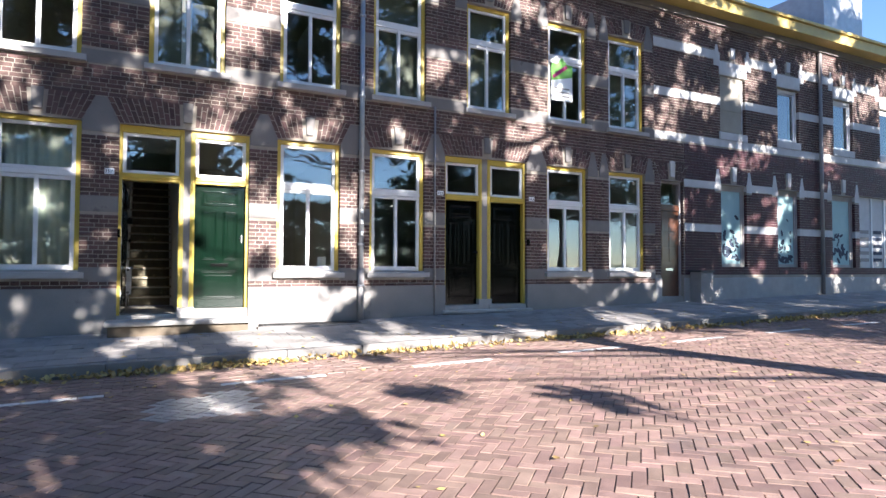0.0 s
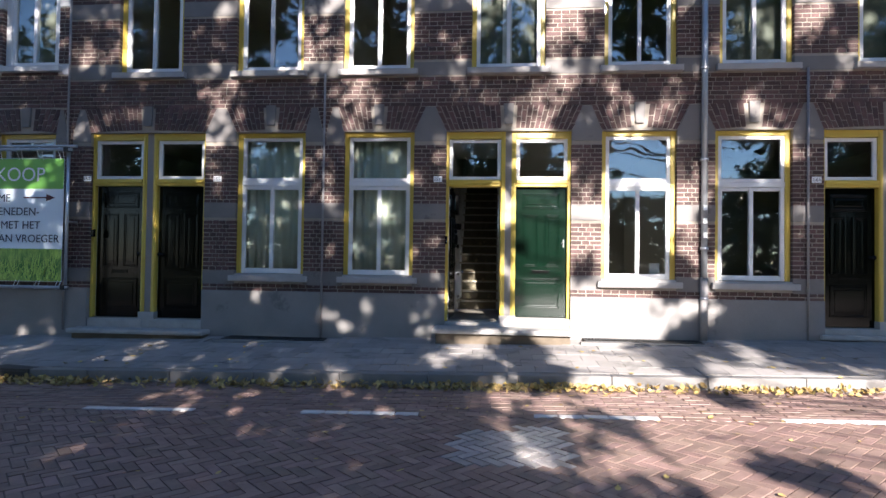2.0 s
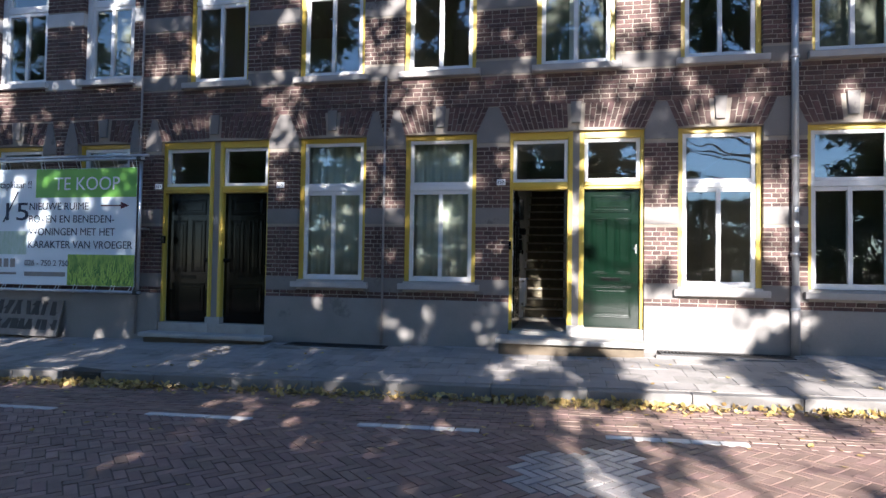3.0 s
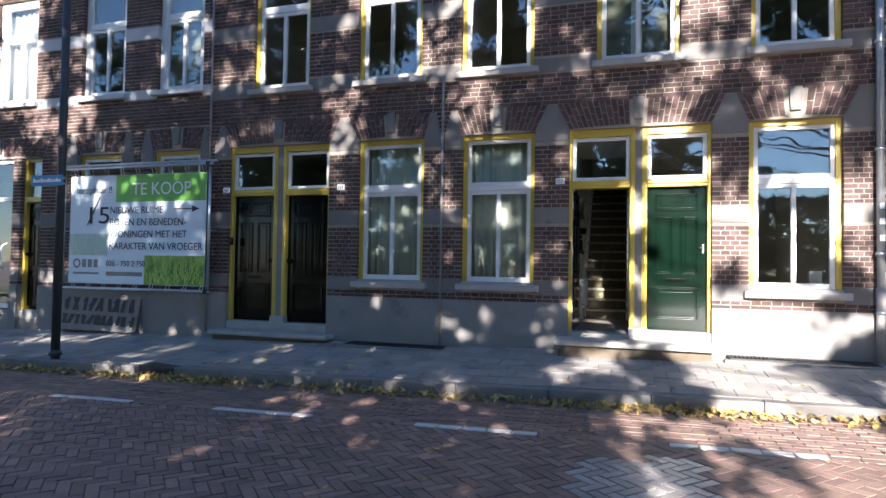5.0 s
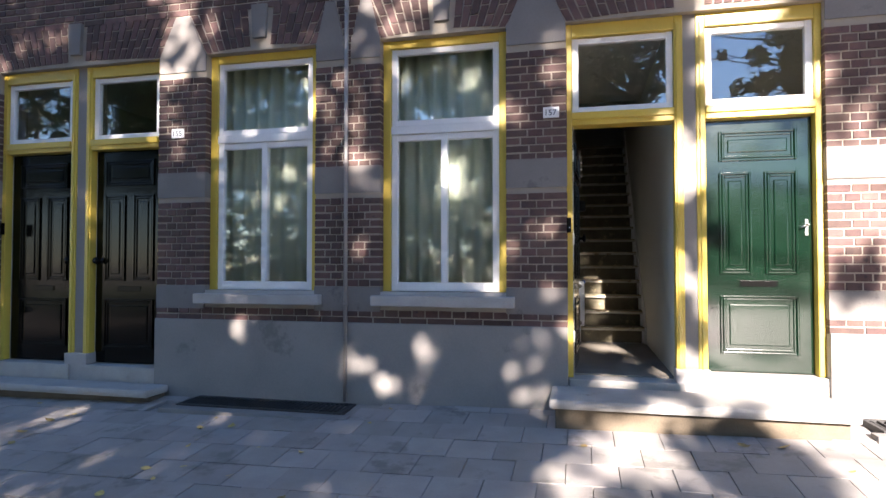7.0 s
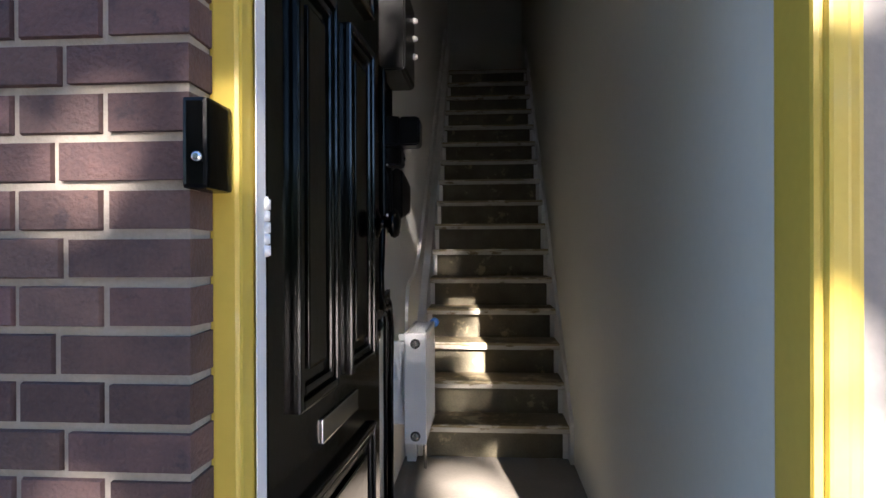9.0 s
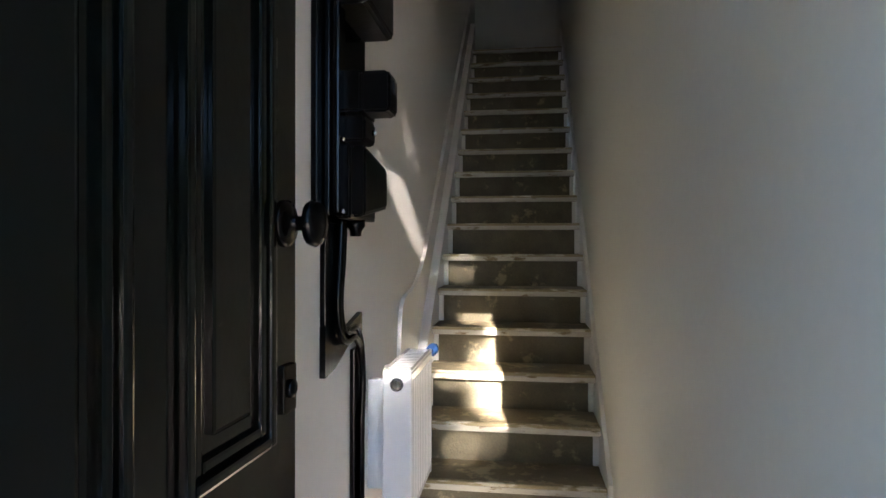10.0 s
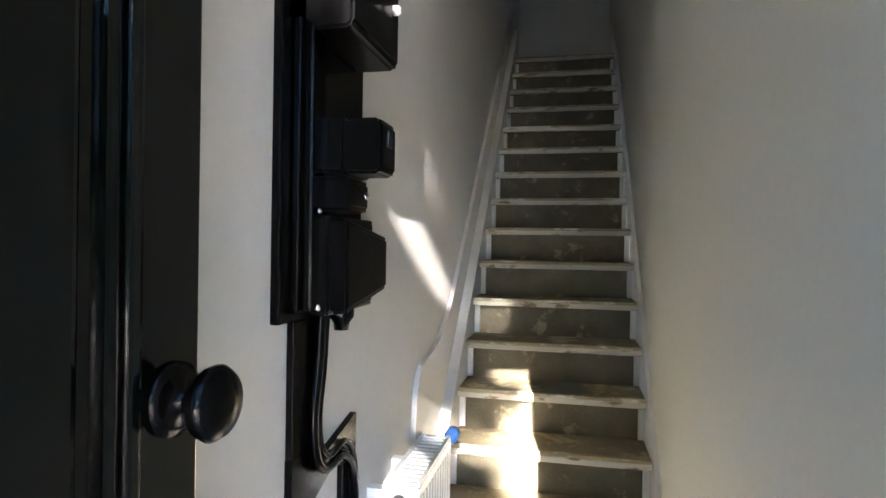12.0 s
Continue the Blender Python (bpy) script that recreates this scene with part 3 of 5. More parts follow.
YW = "tall white sash window in an ochre yellow frame with a stone sill"
for i, (a, b) in enumerate(WIN):
    window(a, b, SILL, LINT, YW, group="ground floor windows")
for a, b in UPW:
    window(a, b, UPS + 0.01, UPL, "tall white upstairs sash window in an ochre frame", group="upstairs windows")
for a, b in LWIN:
    window(a, b, SILL, LINT, YW, group="ground floor windows")
for a, b in LUP:
    window(a, b, UPS + 0.14, UPL + 0.1, "tall white painted upstairs window of the neighbouring house", frame_mat=M_WHITE, sill_mat=M_WHITESTONE, group="upstairs windows", fw=0.09)
for i, (a, b) in enumerate(RWIN):
    window(a, b, 1.13, 3.10, "grey framed window with a teal patterned film", frame_mat=M_SILL, sash_mat=M_SILL, cross=0.98, mullion=False, sill=False, group="filmed windows", fw=0.05)
for i, (a, b) in enumerate(RUP):
    window(a, b, 4.39, 5.76, "white framed upstairs window with a pale sill", frame_mat=M_WHITE, cross=0.97, mullion=False, sill=False, group="upstairs windows of the red front", fw=0.06)


# ---- doors ----
def door_leaf(parent, w, h, mat, name="door_leaf", slot_mat=None):
    """A panelled leaf: x from 0 to w, outer face towards -y, foot at 0."""
    leaf = boxpart(name, (0, w, 0, 0.042, 0, h), mat, parent, bevel=0.003)
    pan = [(0.10, w - 0.10, h * 0.835, h * 0.955), (0.10, w / 2 - 0.045, h * 0.385, h * 0.79), (w / 2 + 0.045, w - 0.10, h * 0.385, h * 0.79), (0.10, w - 0.10, h * 0.07, h * 0.30)]
    for x0, x1, z0, z1 in pan:
        bm = bmesh.new()
        for s, y in ((0.0, -0.016), (0.022, -0.010)):
            t = 0.018
            a, b, c, d = x0 + s, x1 - s, z0 + s, z1 - s
            box(bm, a, a + t, y, 0.001, c, d, 0.005), box(bm, b - t, b, y, 0.001, c, d, 0.005)
            box(bm, a + t, b - t, y, 0.001, d - t, d, 0.005), box(bm, a + t, b - t, y, 0.001, c, c + t, 0.005)
        part("panel_moulding", bm, mat, leaf)
        g = 0.065
        bm = bmesh.new()
        box(bm, x0 + g, x1 - g, -0.008, 0.001, z0 + g, z1 - g, 0.007)
        part("panel", bm, mat, leaf)
    bm = bmesh.new()
    box(bm, w / 2 - 0.13, w / 2 + 0.13, -0.006, 0.001, h * 0.335, h * 0.36, 0.003)
    slot = part("letter_slot", bm, slot_mat or M_BLACK, leaf, "metal letter slot" if slot_mat else "black letter slot")
    return leaf


dcount = [0]


def door_pair(x0, x1, p0, p1, zbs):
    """Two doors side by side in one ochre frame, parted by a narrow plastered pier p0..p1."""
    dcount[0] += 1
    d = thing("door_frame_%d" % dcount[0], "ochre yellow double door frame with white fanlights", "door frame", kind="structure", group="door frames")
    zt, f0 = 2.403, -0.02
    base = min(zbs) + 0.03
    part("pier", box(bmesh.new(), p0 + 0.065, p1 - 0.065, f0 + 0.012, 0.24, 0.12, LINT), M_PLINTH, d, "pale plastered pier")
    part("pier_base", box(bmesh.new(), p0 - 0.01, p1 + 0.01, f0 - 0.035, 0.088, 0.12, base + 0.07, 0.01), M_SILL, d, "grey stone block")
    for a, b, s, zb in ((x0, p0 + 0.066, 0, zbs[0]), (p1 - 0.066, x1, 1, zbs[1])):
        bm = bmesh.new()
        wl, wr = (0.045, 0.066) if s == 0 else (0.066, 0.05)
        box(bm, a, a + wl, f0, 0.06, zb, LINT, 0.008), box(bm, b - wr, b, f0, 0.0895, zb, LINT, 0.008)
        box(bm, a + wl * 0.35, a + wl * 0.8, f0 - 0.012, 0.0, zb, LINT - 0.06, 0.006) if s else None
        box(bm, b - wr * 0.8, b - wr * 0.35, f0 - 0.012, 0.0, zb, LINT - 0.06, 0.006) if not s else None
        box(bm, a + wl, b - wr, f0 + 0.002, 0.14, LINT - 0.105, LINT - 0.002, 0.006)
        part("door_jamb", bm, M_YELLOW, d)
        bm = bmesh.new()
        box(bm, a + wl, b - wr, f0 - 0.004, 0.13, zt - 0.055, zt + 0.03, 0.008), box(bm, a + wl, b - wr, f0 - 0.022, 0.1, zt - 0.012, zt + 0.045, 0.008)
        part("transom", bm, M_YELLOW, d)
        f = bar_frame("fanlight", a + wl + 0.002, b - wr - 0.002, f0 + 0.03, f0 + 0.08, zt + 0.047, LINT - 0.107, 0.05, M_WHITE, d)
        pane(a + wl + 0.05, b - wr - 0.05, f0 + 0.055, zt + 0.095, LINT - 0.155, f)
        bm = bmesh.new()
        box(bm, a + 0.01, b - 0.01, -0.075, 0.2, 0.12, zb - 0.003, 0.008)
        part("threshold", bm, M_STEP, d, "grey stone threshold")
        bm = bmesh.new()
        box(bm, a + 0.001, a + wl - 0.004, 0.0602, 0.066, zb, zt - 0.056, 0.002)
        part("door_stop", bm, M_WHITE, d, "white painted rebate strip")
    return d


def front_door(x, w, label, knob_left=True, mat=None, zb=0.365, h=1.95, lever=False):
    dcount[0] += 1
    d = thing("door_%d" % dcount[0], label, "front door", kind="structure", group="front doors", at=(x, 0.062, zb))
    leaf = door_leaf(d, w, h, mat or M_DOOR)
    kx = 0.05 if knob_left else w - 0.05
    if lever:
        bm = bmesh.new()
        box(bm, w - 0.052, w - 0.03, -0.004, 0.001, 1.02, 1.14, 0.0015), tube(bm, (w - 0.041, -0.003, 1.1), (w - 0.041, -0.045, 1.1), 0.007, seg=10), tube(bm, (w - 0.045, -0.042, 1.1), (w - 0.09, -0.042, 1.08), 0.007, 0.005, 10)
        part("lever_handle", bm, M_CHROME, leaf, "small chrome lever handle")
        return d
    part("knob", lathe(bmesh.new(), (kx, 0, 0.98), (0, -1, 0), [(0, 0.035), (0.008, 0.034), (0.012, 0.012), (0.045, 0.011), (0.05, 0.03), (0.062, 0.036), (0.075, 0.03), (0.08, 0.008)]), M_BLACK, leaf, "round black knob")
    return d


door_pair(-5.56, -3.70, -4.735, -4.50, (0.30, 0.30))
mid_frame = door_pair(-0.012, 1.815, 0.797, 1.02, (0.36, 0.435))
part("jamb_lining", box(bmesh.new(), 0.0372, 0.0395, 0.024, 0.0598, 0.362, 2.346, 0.0008), M_WHITE, mid_frame, "white painted inner edge of the jamb")
door_pair(5.275, 7.08, 6.03, 6.285, (0.385, 0.385))
for x, w, kl, zb in ((-5.508, 0.771, False, 0.305), (-4.498, 0.746, True, 0.305), (1.022, 0.741, False, 0.44), (5.327, 0.70, False, 0.39), (6.287, 0.741, True, 0.39)):
    front_door(x, w, "closed dark green gloss panelled front door" if x == 1.022 else "closed panelled front door, green gloss darkened to black as in shade", kl, M_DOOR if x == 1.022 else M_DOOR_SHADE, zb=zb, h=2.345 - zb, lever=x == 1.022)

# the open door, swung into the hall
dcount[0] += 1
open_door = thing("door_%d" % dcount[0], "open panelled front door swung into the hall, green gloss darkened as in shade", "front door", kind="structure", group="front doors")
open_leaf = door_leaf(open_door, 0.755, 1.962, M_DOORIN_SHADE, slot_mat=M_CHROME)
bm = bmesh.new()
lathe(bm, (0.715, 0, 1.108), (0, -1, 0), [(0, 0.040), (0.005, 0.040), (0.010, 0.030), (0.014, 0.014), (0.034, 0.012), (0.038, 0.02), (0.044, 0.037), (0.053, 0.040), (0.062, 0.034), (0.068, 0.010)], 28)
part("knob", bm, M_BLACK, open_leaf, "round black knob on a rose")
bm = bmesh.new()
box(bm, 0.695, 0.742, -0.008, 0.001, 0.79, 0.87, 0.003)
lathe(bm, (0.718, -0.008, 0.83), (0, -1, 0), [(0, 0.016), (0.006, 0.015), (0.01, 0.006)], 16)
part("lock_plate", bm, M_BLACK, open_leaf)
for z in (0.25, 1.03, 1.7):
    bm = bmesh.new()
    for k in range(5):
        tube(bm, (-0.008, 0.0, z + k * 0.0175), (-0.008, 0.0, z + k * 0.0175 + 0.0155), 0.009 - 0.0008 * (k % 2), seg=14)
    tube(bm, (-0.008, 0.0, z - 0.002), (-0.008, 0.0, z + 0.09), 0.0055, seg=10), box(bm, -0.02, 0.0, -0.001, 0.012, z, z + 0.085)
    part("hinge", bm, M_WHITE, open_leaf, "hinge painted white")
open_door.matrix_world = pose(0.0375, 0.07, 0.378, 0, 0, 87)

# ---- hall and stairs ----
HX0, HX1 = -0.03, 0.80
RISE, GO, NY, NZ = 0.172, 0.186, 2.094, 0.548
STEPS = 16
LAND_Z, LAND_Y = NZ + RISE * (STEPS - 1), NY + GO * (STEPS - 1)
wall_grid("wall_hall_left", "y", 0.251, 9.0, -0.1, 6.6, HX0 - 0.12, HX0, [], M_WALLWHITE, "smooth white plastered hall wall")
wall_grid("wall_hall_right", "y", 0.0905, 9.0, -0.1, 6.6, HX1, HX1 + 0.14, [], M_PLASTER, "smooth cream plastered stair wall")
tagged(boxpart("wall_reveal", (HX0 - 0.12, HX0 - 0.0005, 0.0965, 0.2505, 0.37, 3.06), M_WALLWHITE), "white plastered reveal behind the front door", "wall", kind="structure")
tagged(boxpart("wall_hall_end", (HX0 - 0.12, HX1 + 0.14, LAND_Y + 1.0, LAND_Y + 1.1, 2.9, 6.6), M_PLASTER), "plain wall at the head of the stairs", "wall", kind="structure")
tagged(boxpart("floor_hall", (HX0 - 0.0, HX1, 0.12, NY + 0.06, FLOOR - 0.1, FLOOR), M_HALLFLOOR), "worn grey hall floor", "floor", kind="structure")
tagged(boxpart("floor_landing", (HX0, HX1, LAND_Y + 0.05, LAND_Y + 1.0, LAND_Z - 0.2, LAND_Z - 0.001), M_TREAD), "landing at the stair head", "floor", kind="structure")
tagged(boxpart("ceiling_hall", (HX0, HX1, 0.25, 2.6, 3.22, 3.5), M_WALLWHITE), "white hall ceiling", "ceiling", kind="structure")
tagged(boxpart("ceiling_stairs", (HX0, HX1, 2.6, LAND_Y + 1.1, 5.9, 6.1), M_WALLWHITE), "ceiling over the stairs", "ceiling", kind="structure")
tagged(boxpart("wall_over_hall", (HX0, HX1, 2.5, 2.6, 3.5, 5.9), M_WALLWHITE), "white wall over the hall ceiling", "wall", kind="structure")

stairs = thing("staircase", "steep straight staircase with worn grey paint and pale nosings", "stairs", kind="structure")
SX0, SX1 = HX0 + 0.067, HX1 - 0.022
for k in range(STEPS):
    y, z = NY + GO * k, NZ + RISE * k
    boxpart("tread", (SX0, SX1, y + 0.012, y + GO + 0.06, z - 0.03, z), M_TREAD, stairs)
    bm = bmesh.new()
    box(bm, SX0 - 0.004, SX1 + 0.004, y - 0.006, y + 0.02, z - 0.034, z + 0.0015, 0.009)
    part("nosing", bm, M_NOSE, stairs, "worn ochre and grey nosing")
    bm = bmesh.new()
    box(bm, SX0 - 0.003, SX1 + 0.003, y - 0.0085, y + 0.012, z - 0.0355, z - 0.012, 0.004)
    part("nosing_lip", bm, M_LIP, stairs, "chipped white lower lip of the nosing")
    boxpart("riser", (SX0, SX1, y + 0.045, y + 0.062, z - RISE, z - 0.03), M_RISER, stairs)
    for x0, x1 in ((SX0 - 0.001, SX0 + 0.024), (SX1 - 0.024, SX1 + 0.001)):
        bm = bmesh.new()
        box(bm, x0, x1, y + 0.036, y + 0.05, z - RISE + 0.002, z - 0.035, 0.004)
        part("corner_strip", bm, M_WALLWHITE, stairs, "white painted edge of the riser")


def string_board(x0, x1, up, name, curved):
    bm = bmesh.new()
    slope = RISE / GO
    if curved:
        pts = [(2.14, FLOOR), (2.145, 1.05), (2.16, 1.14), (2.185, 1.20), (2.23, 1.235), (2.31, 1.25), (2.40, 1.258), (2.50, 1.28), (2.62, 1.335), (2.74, 1.405)]
    else:
        pts = [(NY - 0.02, FLOOR), (NY - 0.02, NZ + 0.02), (NY + 0.02, NZ + up)]
    ye = LAND_Y + 0.3
    pts += [(ye, NZ + up + (ye - NY) * slope), (ye, NZ - 0.5 + (ye - NY) * slope), (NY + 0.5, FLOOR)]
    a = [bm.verts.new((x0, y, z)) for y, z in pts]
    b = [bm.verts.new((x1, y, z)) for y, z in pts]
    bm.faces.new(a[::-1]), bm.faces.new(b)
    for i in range(len(pts)):
        j = (i + 1) % len(pts)
        bm.faces.new((a[i], a[j], b[j], b[i]))
    bmesh.ops.recalc_face_normals(bm, faces=bm.faces)
    return part(name, bm, M_WALLWHITE, stairs, "white painted string board")


string_board(HX0 + 0.0005, HX0 + 0.018, 0.235, "string_board", True)
string_board(HX0 + 0.0185, SX0 - 0.0045, 0.06, "string_board", False)
string_board(SX1 + 0.0045, HX1 - 0.0005, 0.05, "string_board", False)

# radiator on the left wall
rad = thing("radiator", "white ribbed panel radiator on the hall wall", "radiator", at=(0.025, -0.05, 0))
RX0, RX1, RY0, RY1, RZ0, RZ1 = 0.012, 0.108, 1.68, 2.09, 0.60, 1.065
bm = bmesh.new()
box(bm, RX1 - 0.016, RX1 - 0.003, RY0 + 0.012, RY1 - 0.012, RZ0 + 0.01, RZ1 - 0.012, 0.004)
part("front_panel", bm, M_RAD, rad)
k = RY0 + 0.035
while k < RY1 - 0.04:
    boxpart("rib", (RX1 - 0.006, RX1, k, k + 0.017, RZ0 + 0.035, RZ1 - 0.035), M_RAD, rad, bevel=0.004)
    k += 0.033
boxpart("back_panel", (RX0, RX0 + 0.014, RY0 + 0.012, RY1 - 0.012, RZ0 + 0.01, RZ1 - 0.012), M_RAD, rad, bevel=0.004)
for y in (RY0, RY1 - 0.011):
    boxpart("side_cover", (RX0, RX1 - 0.004, y, y + 0.011, RZ0, RZ1 - 0.004), M_RAD, rad, bevel=0.004)
bm = bmesh.new()
box(bm, RX0, RX0 + 0.012, RY0 + 0.011, RY1 - 0.011, RZ1 - 0.008, RZ1, 0.002), box(bm, RX1 - 0.014, RX1 - 0.003, RY0 + 0.011, RY1 - 0.011, RZ1 - 0.008, RZ1, 0.002)
for i in range(14):
    y = RY0 + 0.02 + i * 0.028
    box(bm, RX0 + 0.012, RX1 - 0.014, y, y + 0.012, RZ1 - 0.008, RZ1 - 0.002)
part("top_grille", bm, M_RAD, rad)
for z in (RZ0 + 0.035, RZ1 - 0.045):
    bm = bmesh.new()
    lathe(bm, ((RX0 + RX1) / 2 - 0.002, RY0, z), (0, -1, 0), [(0, 0.014), (0.01, 0.014), (0.011, 0.009), (0.02, 0.008)], 16)
    part("vent_plug", bm, M_CHROME, rad, "chrome plug")
    part("plug_ring", lathe(bmesh.new(), ((RX0 + RX1) / 2 - 0.002, RY0 - 0.0005, z), (0, -1, 0), [(0, 0.021), (0.003, 0.021)], 20), M_IRON, rad)
part("valve_cap", lathe(bmesh.new(), (RX1 - 0.008, RY1, RZ1 - 0.012), (0, 1, 0), [(0, 0.012), (0.015, 0.012), (0.016, 0.022), (0.06, 0.022), (0.064, 0.014)], 20), M_BLUE, rad, "blue plastic valve cap")
for y in (RY0 + 0.08, RY1 - 0.11):
    boxpart("wall_bracket", (HX0 - 0.0245, RX0 + 0.001, y, y + 0.03, RZ0 + 0.06, RZ1 - 0.05), M_RAD, rad)
bm = bmesh.new()
tube(bm, (RX0 + 0.05, RY1 - 0.05, FLOOR), (RX0 + 0.05, RY1 - 0.05, RZ0 + 0.02), 0.008)
part("supply_pipe", bm, M_CHROME, rad)

# meter board
meters = thing("meter_board", "electricity meter board painted gloss black, with meters and conduit", "meter board", at=(0, -0.05, 0))
WX = HX0 + 0.0006
boxpart("backboard", (WX, WX + 0.018, 1.23, 1.60, 1.508, 2.75), M_BLACK, meters, bevel=0.004)
boxpart("raised_board", (WX + 0.0185, WX + 0.034, 1.27, 1.595, 1.525, 2.06), M_BLACK, meters, bevel=0.004)
boxpart("cable_trunk", (WX + 0.0345, WX + 0.055, 1.28, 1.335, 1.53, 2.06), M_BLACK, meters, bevel=0.006)


def meter_box(name, y0, y1, z0, z1, x0, x1, chamfer, label):
    bm = bmesh.new()
    pts = [(x0, z0), (x1 - chamfer, z0), (x1, z0 + chamfer), (x1, z1 - chamfer), (x1 - chamfer, z1), (x0, z1)]
    a = [bm.verts.new((x, y0, z)) for x, z in pts]
    b = [bm.verts.new((x, y1, z)) for x, z in pts]
    bm.faces.new(a), bm.faces.new(b[::-1])
    for i in range(len(pts)):
        j = (i + 1) % len(pts)
        bm.faces.new((a[j], a[i], b[i], b[j]))
    bmesh.ops.bevel(bm, geom=list(bm.edges), offset=0.006, segments=3, affect="EDGES")
    bmesh.ops.recalc_face_normals(bm, faces=bm.faces)
    return part(name, bm, M_BAKELITE, meters, label)


meter_box("meter_base", 1.315, 1.46, 1.785, 1.888, WX + 0.0345, WX + 0.10, 0.004, "")
meter_box("meter", 1.312, 1.40, 1.782, 1.885, WX + 0.101, WX + 0.174, 0.008, "small black meter with a dial window")
meter_box("terminal_block", 1.335, 1.44, 1.715, 1.78, WX + 0.0345, WX + 0.105, 0.006, "black terminal block with screws")
meter_box("large_meter_base", 1.31, 1.56, 1.518, 1.705, WX + 0.0345, WX + 0.075, 0.004, "")
big = meter_box("large_meter", 1.312, 1.55, 1.522, 1.70, WX + 0.0755, WX + 0.112, 0.006, "larger black meter with cut corners")
for v in big.data.vertices:
    if v.co.y > 1.49 and (v.co.z > 1.66 or v.co.z < 1.56):
        v.co.z += -0.03 if v.co.z > 1.6 else 0.03
boxpart("dial", (WX + 0.1742, WX + 0.1765, 1.345, 1.37, 1.835, 1.865), M_POST, meters, "dark glass dial")
fuse = meter_box("fuse_box", 1.28, 1.56, 2.04, 2.36, WX + 0.0345, WX + 0.128, 0.01, "black fuse box with white fuses")
for i in range(3):
    z = 2.16 + i * 0.07
    part("fuse", lathe(bmesh.new(), (WX + 0.128, 1.52, z), (1, 0, 0), [(0, 0.011), (0.01, 0.011), (0.014, 0.008), (0.018, 0.006)], 16), M_PAPER, fuse, "white porcelain fuse")
for y, z, x in ((1.33, 1.896, 0.034), (1.41, 1.748, 0.105), (1.30, 1.712, 0.055), (1.30, 1.535, 0.055)):
    part("screw", lathe(bmesh.new(), (WX + x, y, z), (1, 0, 0), [(0, 0.007), (0.007, 0.007), (0.010, 0.003)], 10), M_CHROME, meters, "small bright screw")
boxpart("conduit_board", (WX, WX + 0.016, 1.295, 1.43, 1.25, 1.507), M_BLACK, meters, bevel=0.003)
bm = bmesh.new()
pts = [(1.295, 1.249), (1.295, 1.12), (1.38, 1.13), (1.545, 1.19), (1.63, 1.15), (1.63, 1.25), (1.43, 1.21), (1.43, 1.249)]
a = [bm.verts.new((WX, y, z)) for y, z in pts]
b = [bm.verts.new((WX + 0.0155, y, z)) for y, z in pts]
bm.faces.new(a), bm.faces.new(b[::-1])
for i in range(len(pts)):
    bm.faces.new((a[(i + 1) % len(pts)], a[i], b[i], b[(i + 1) % len(pts)]))
bmesh.ops.recalc_face_normals(bm, faces=bm.faces)
part("angled_board", bm, M_BLACK, meters)
boxpart("lower_board", (WX, WX + 0.015, 1.55, 1.63, FLOOR + 0.001, 1.149), M_BLACK, meters, bevel=0.003)


def cable(name, pts, r, material, parent, label=""):
    cu = bpy.data.curves.new(name, "CURVE")
    cu.dimensions, cu.bevel_depth, cu.bevel_resolution = "3D", r, 4
    sp = cu.splines.new("BEZIER")
    sp.bezier_points.add(len(pts) - 1)
    for p, c in zip(sp.bezier_points, pts):
        p.co, p.handle_left_type, p.handle_right_type = c, "AUTO", "AUTO"
    cu.materials.append(material)
    dg_ob = bpy.data.objects.new(name, cu)
    me = bpy.data.meshes.new_from_object(dg_ob)
    bpy.data.objects.remove(dg_ob)
    ob = new(name, me)
    ob.parent = parent
    if label:
        ob["label"] = label
    return ob


for dy, r in ((0.0, 0.010), (0.028, 0.007)):
    cable("cable", [(WX + 0.028, 1.39 + dy, 1.53), (WX + 0.027, 1.38 + dy, 1.42), (WX + 0.027, 1.365 + dy, 1.26), (WX + 0.029, 1.40 + dy, 1.20 + dy * 0.6), (WX + 0.029, 1.52 + dy * 0.4, 1.185 + dy), (WX + 0.027, 1.585 + dy * 0.5, 1.12), (WX + 0.025, 1.59 + dy * 0.4, 0.9), (WX + 0.025, 1.587 + dy * 0.4, FLOOR + 0.01)], r, M_BLACK, meters, "cable painted black")
part("cable_gland", lathe(bmesh.new(), (WX + 0.05, 1.44, 1.52), (0, 0, -1), [(0, 0.026), (0.018, 0.026), (0.03, 0.017), (0.045, 0.015)], 16), M_BLACK, meters)

# door bell and number plates
bell = thing("door_bell", "black doorbell box screwed to the brick edge", "doorbell")
boxpart("housing", (-0.010, 0.024, -0.098, -0.021, 1.495, 1.612), M_BLACK, bell, bevel=0.006)
part("push_button", lathe(bmesh.new(), (0.011, -0.098, 1.535), (0, -1, 0), [(0, 0.007), (0.004, 0.007), (0.006, 0.004)], 14), M_CHROME, bell, "small chrome push button")
for x, z in ((-5.47, 1.60), (7.10, 1.58)):
    b2 = thing("door_bell", "black doorbell box on the door frame", "doorbell")
    boxpart("housing", (x - 0.026, x + 0.026, -0.125, FACE + 0.0, z - 0.06, z + 0.06), M_BLACK, b2, bevel=0.006)


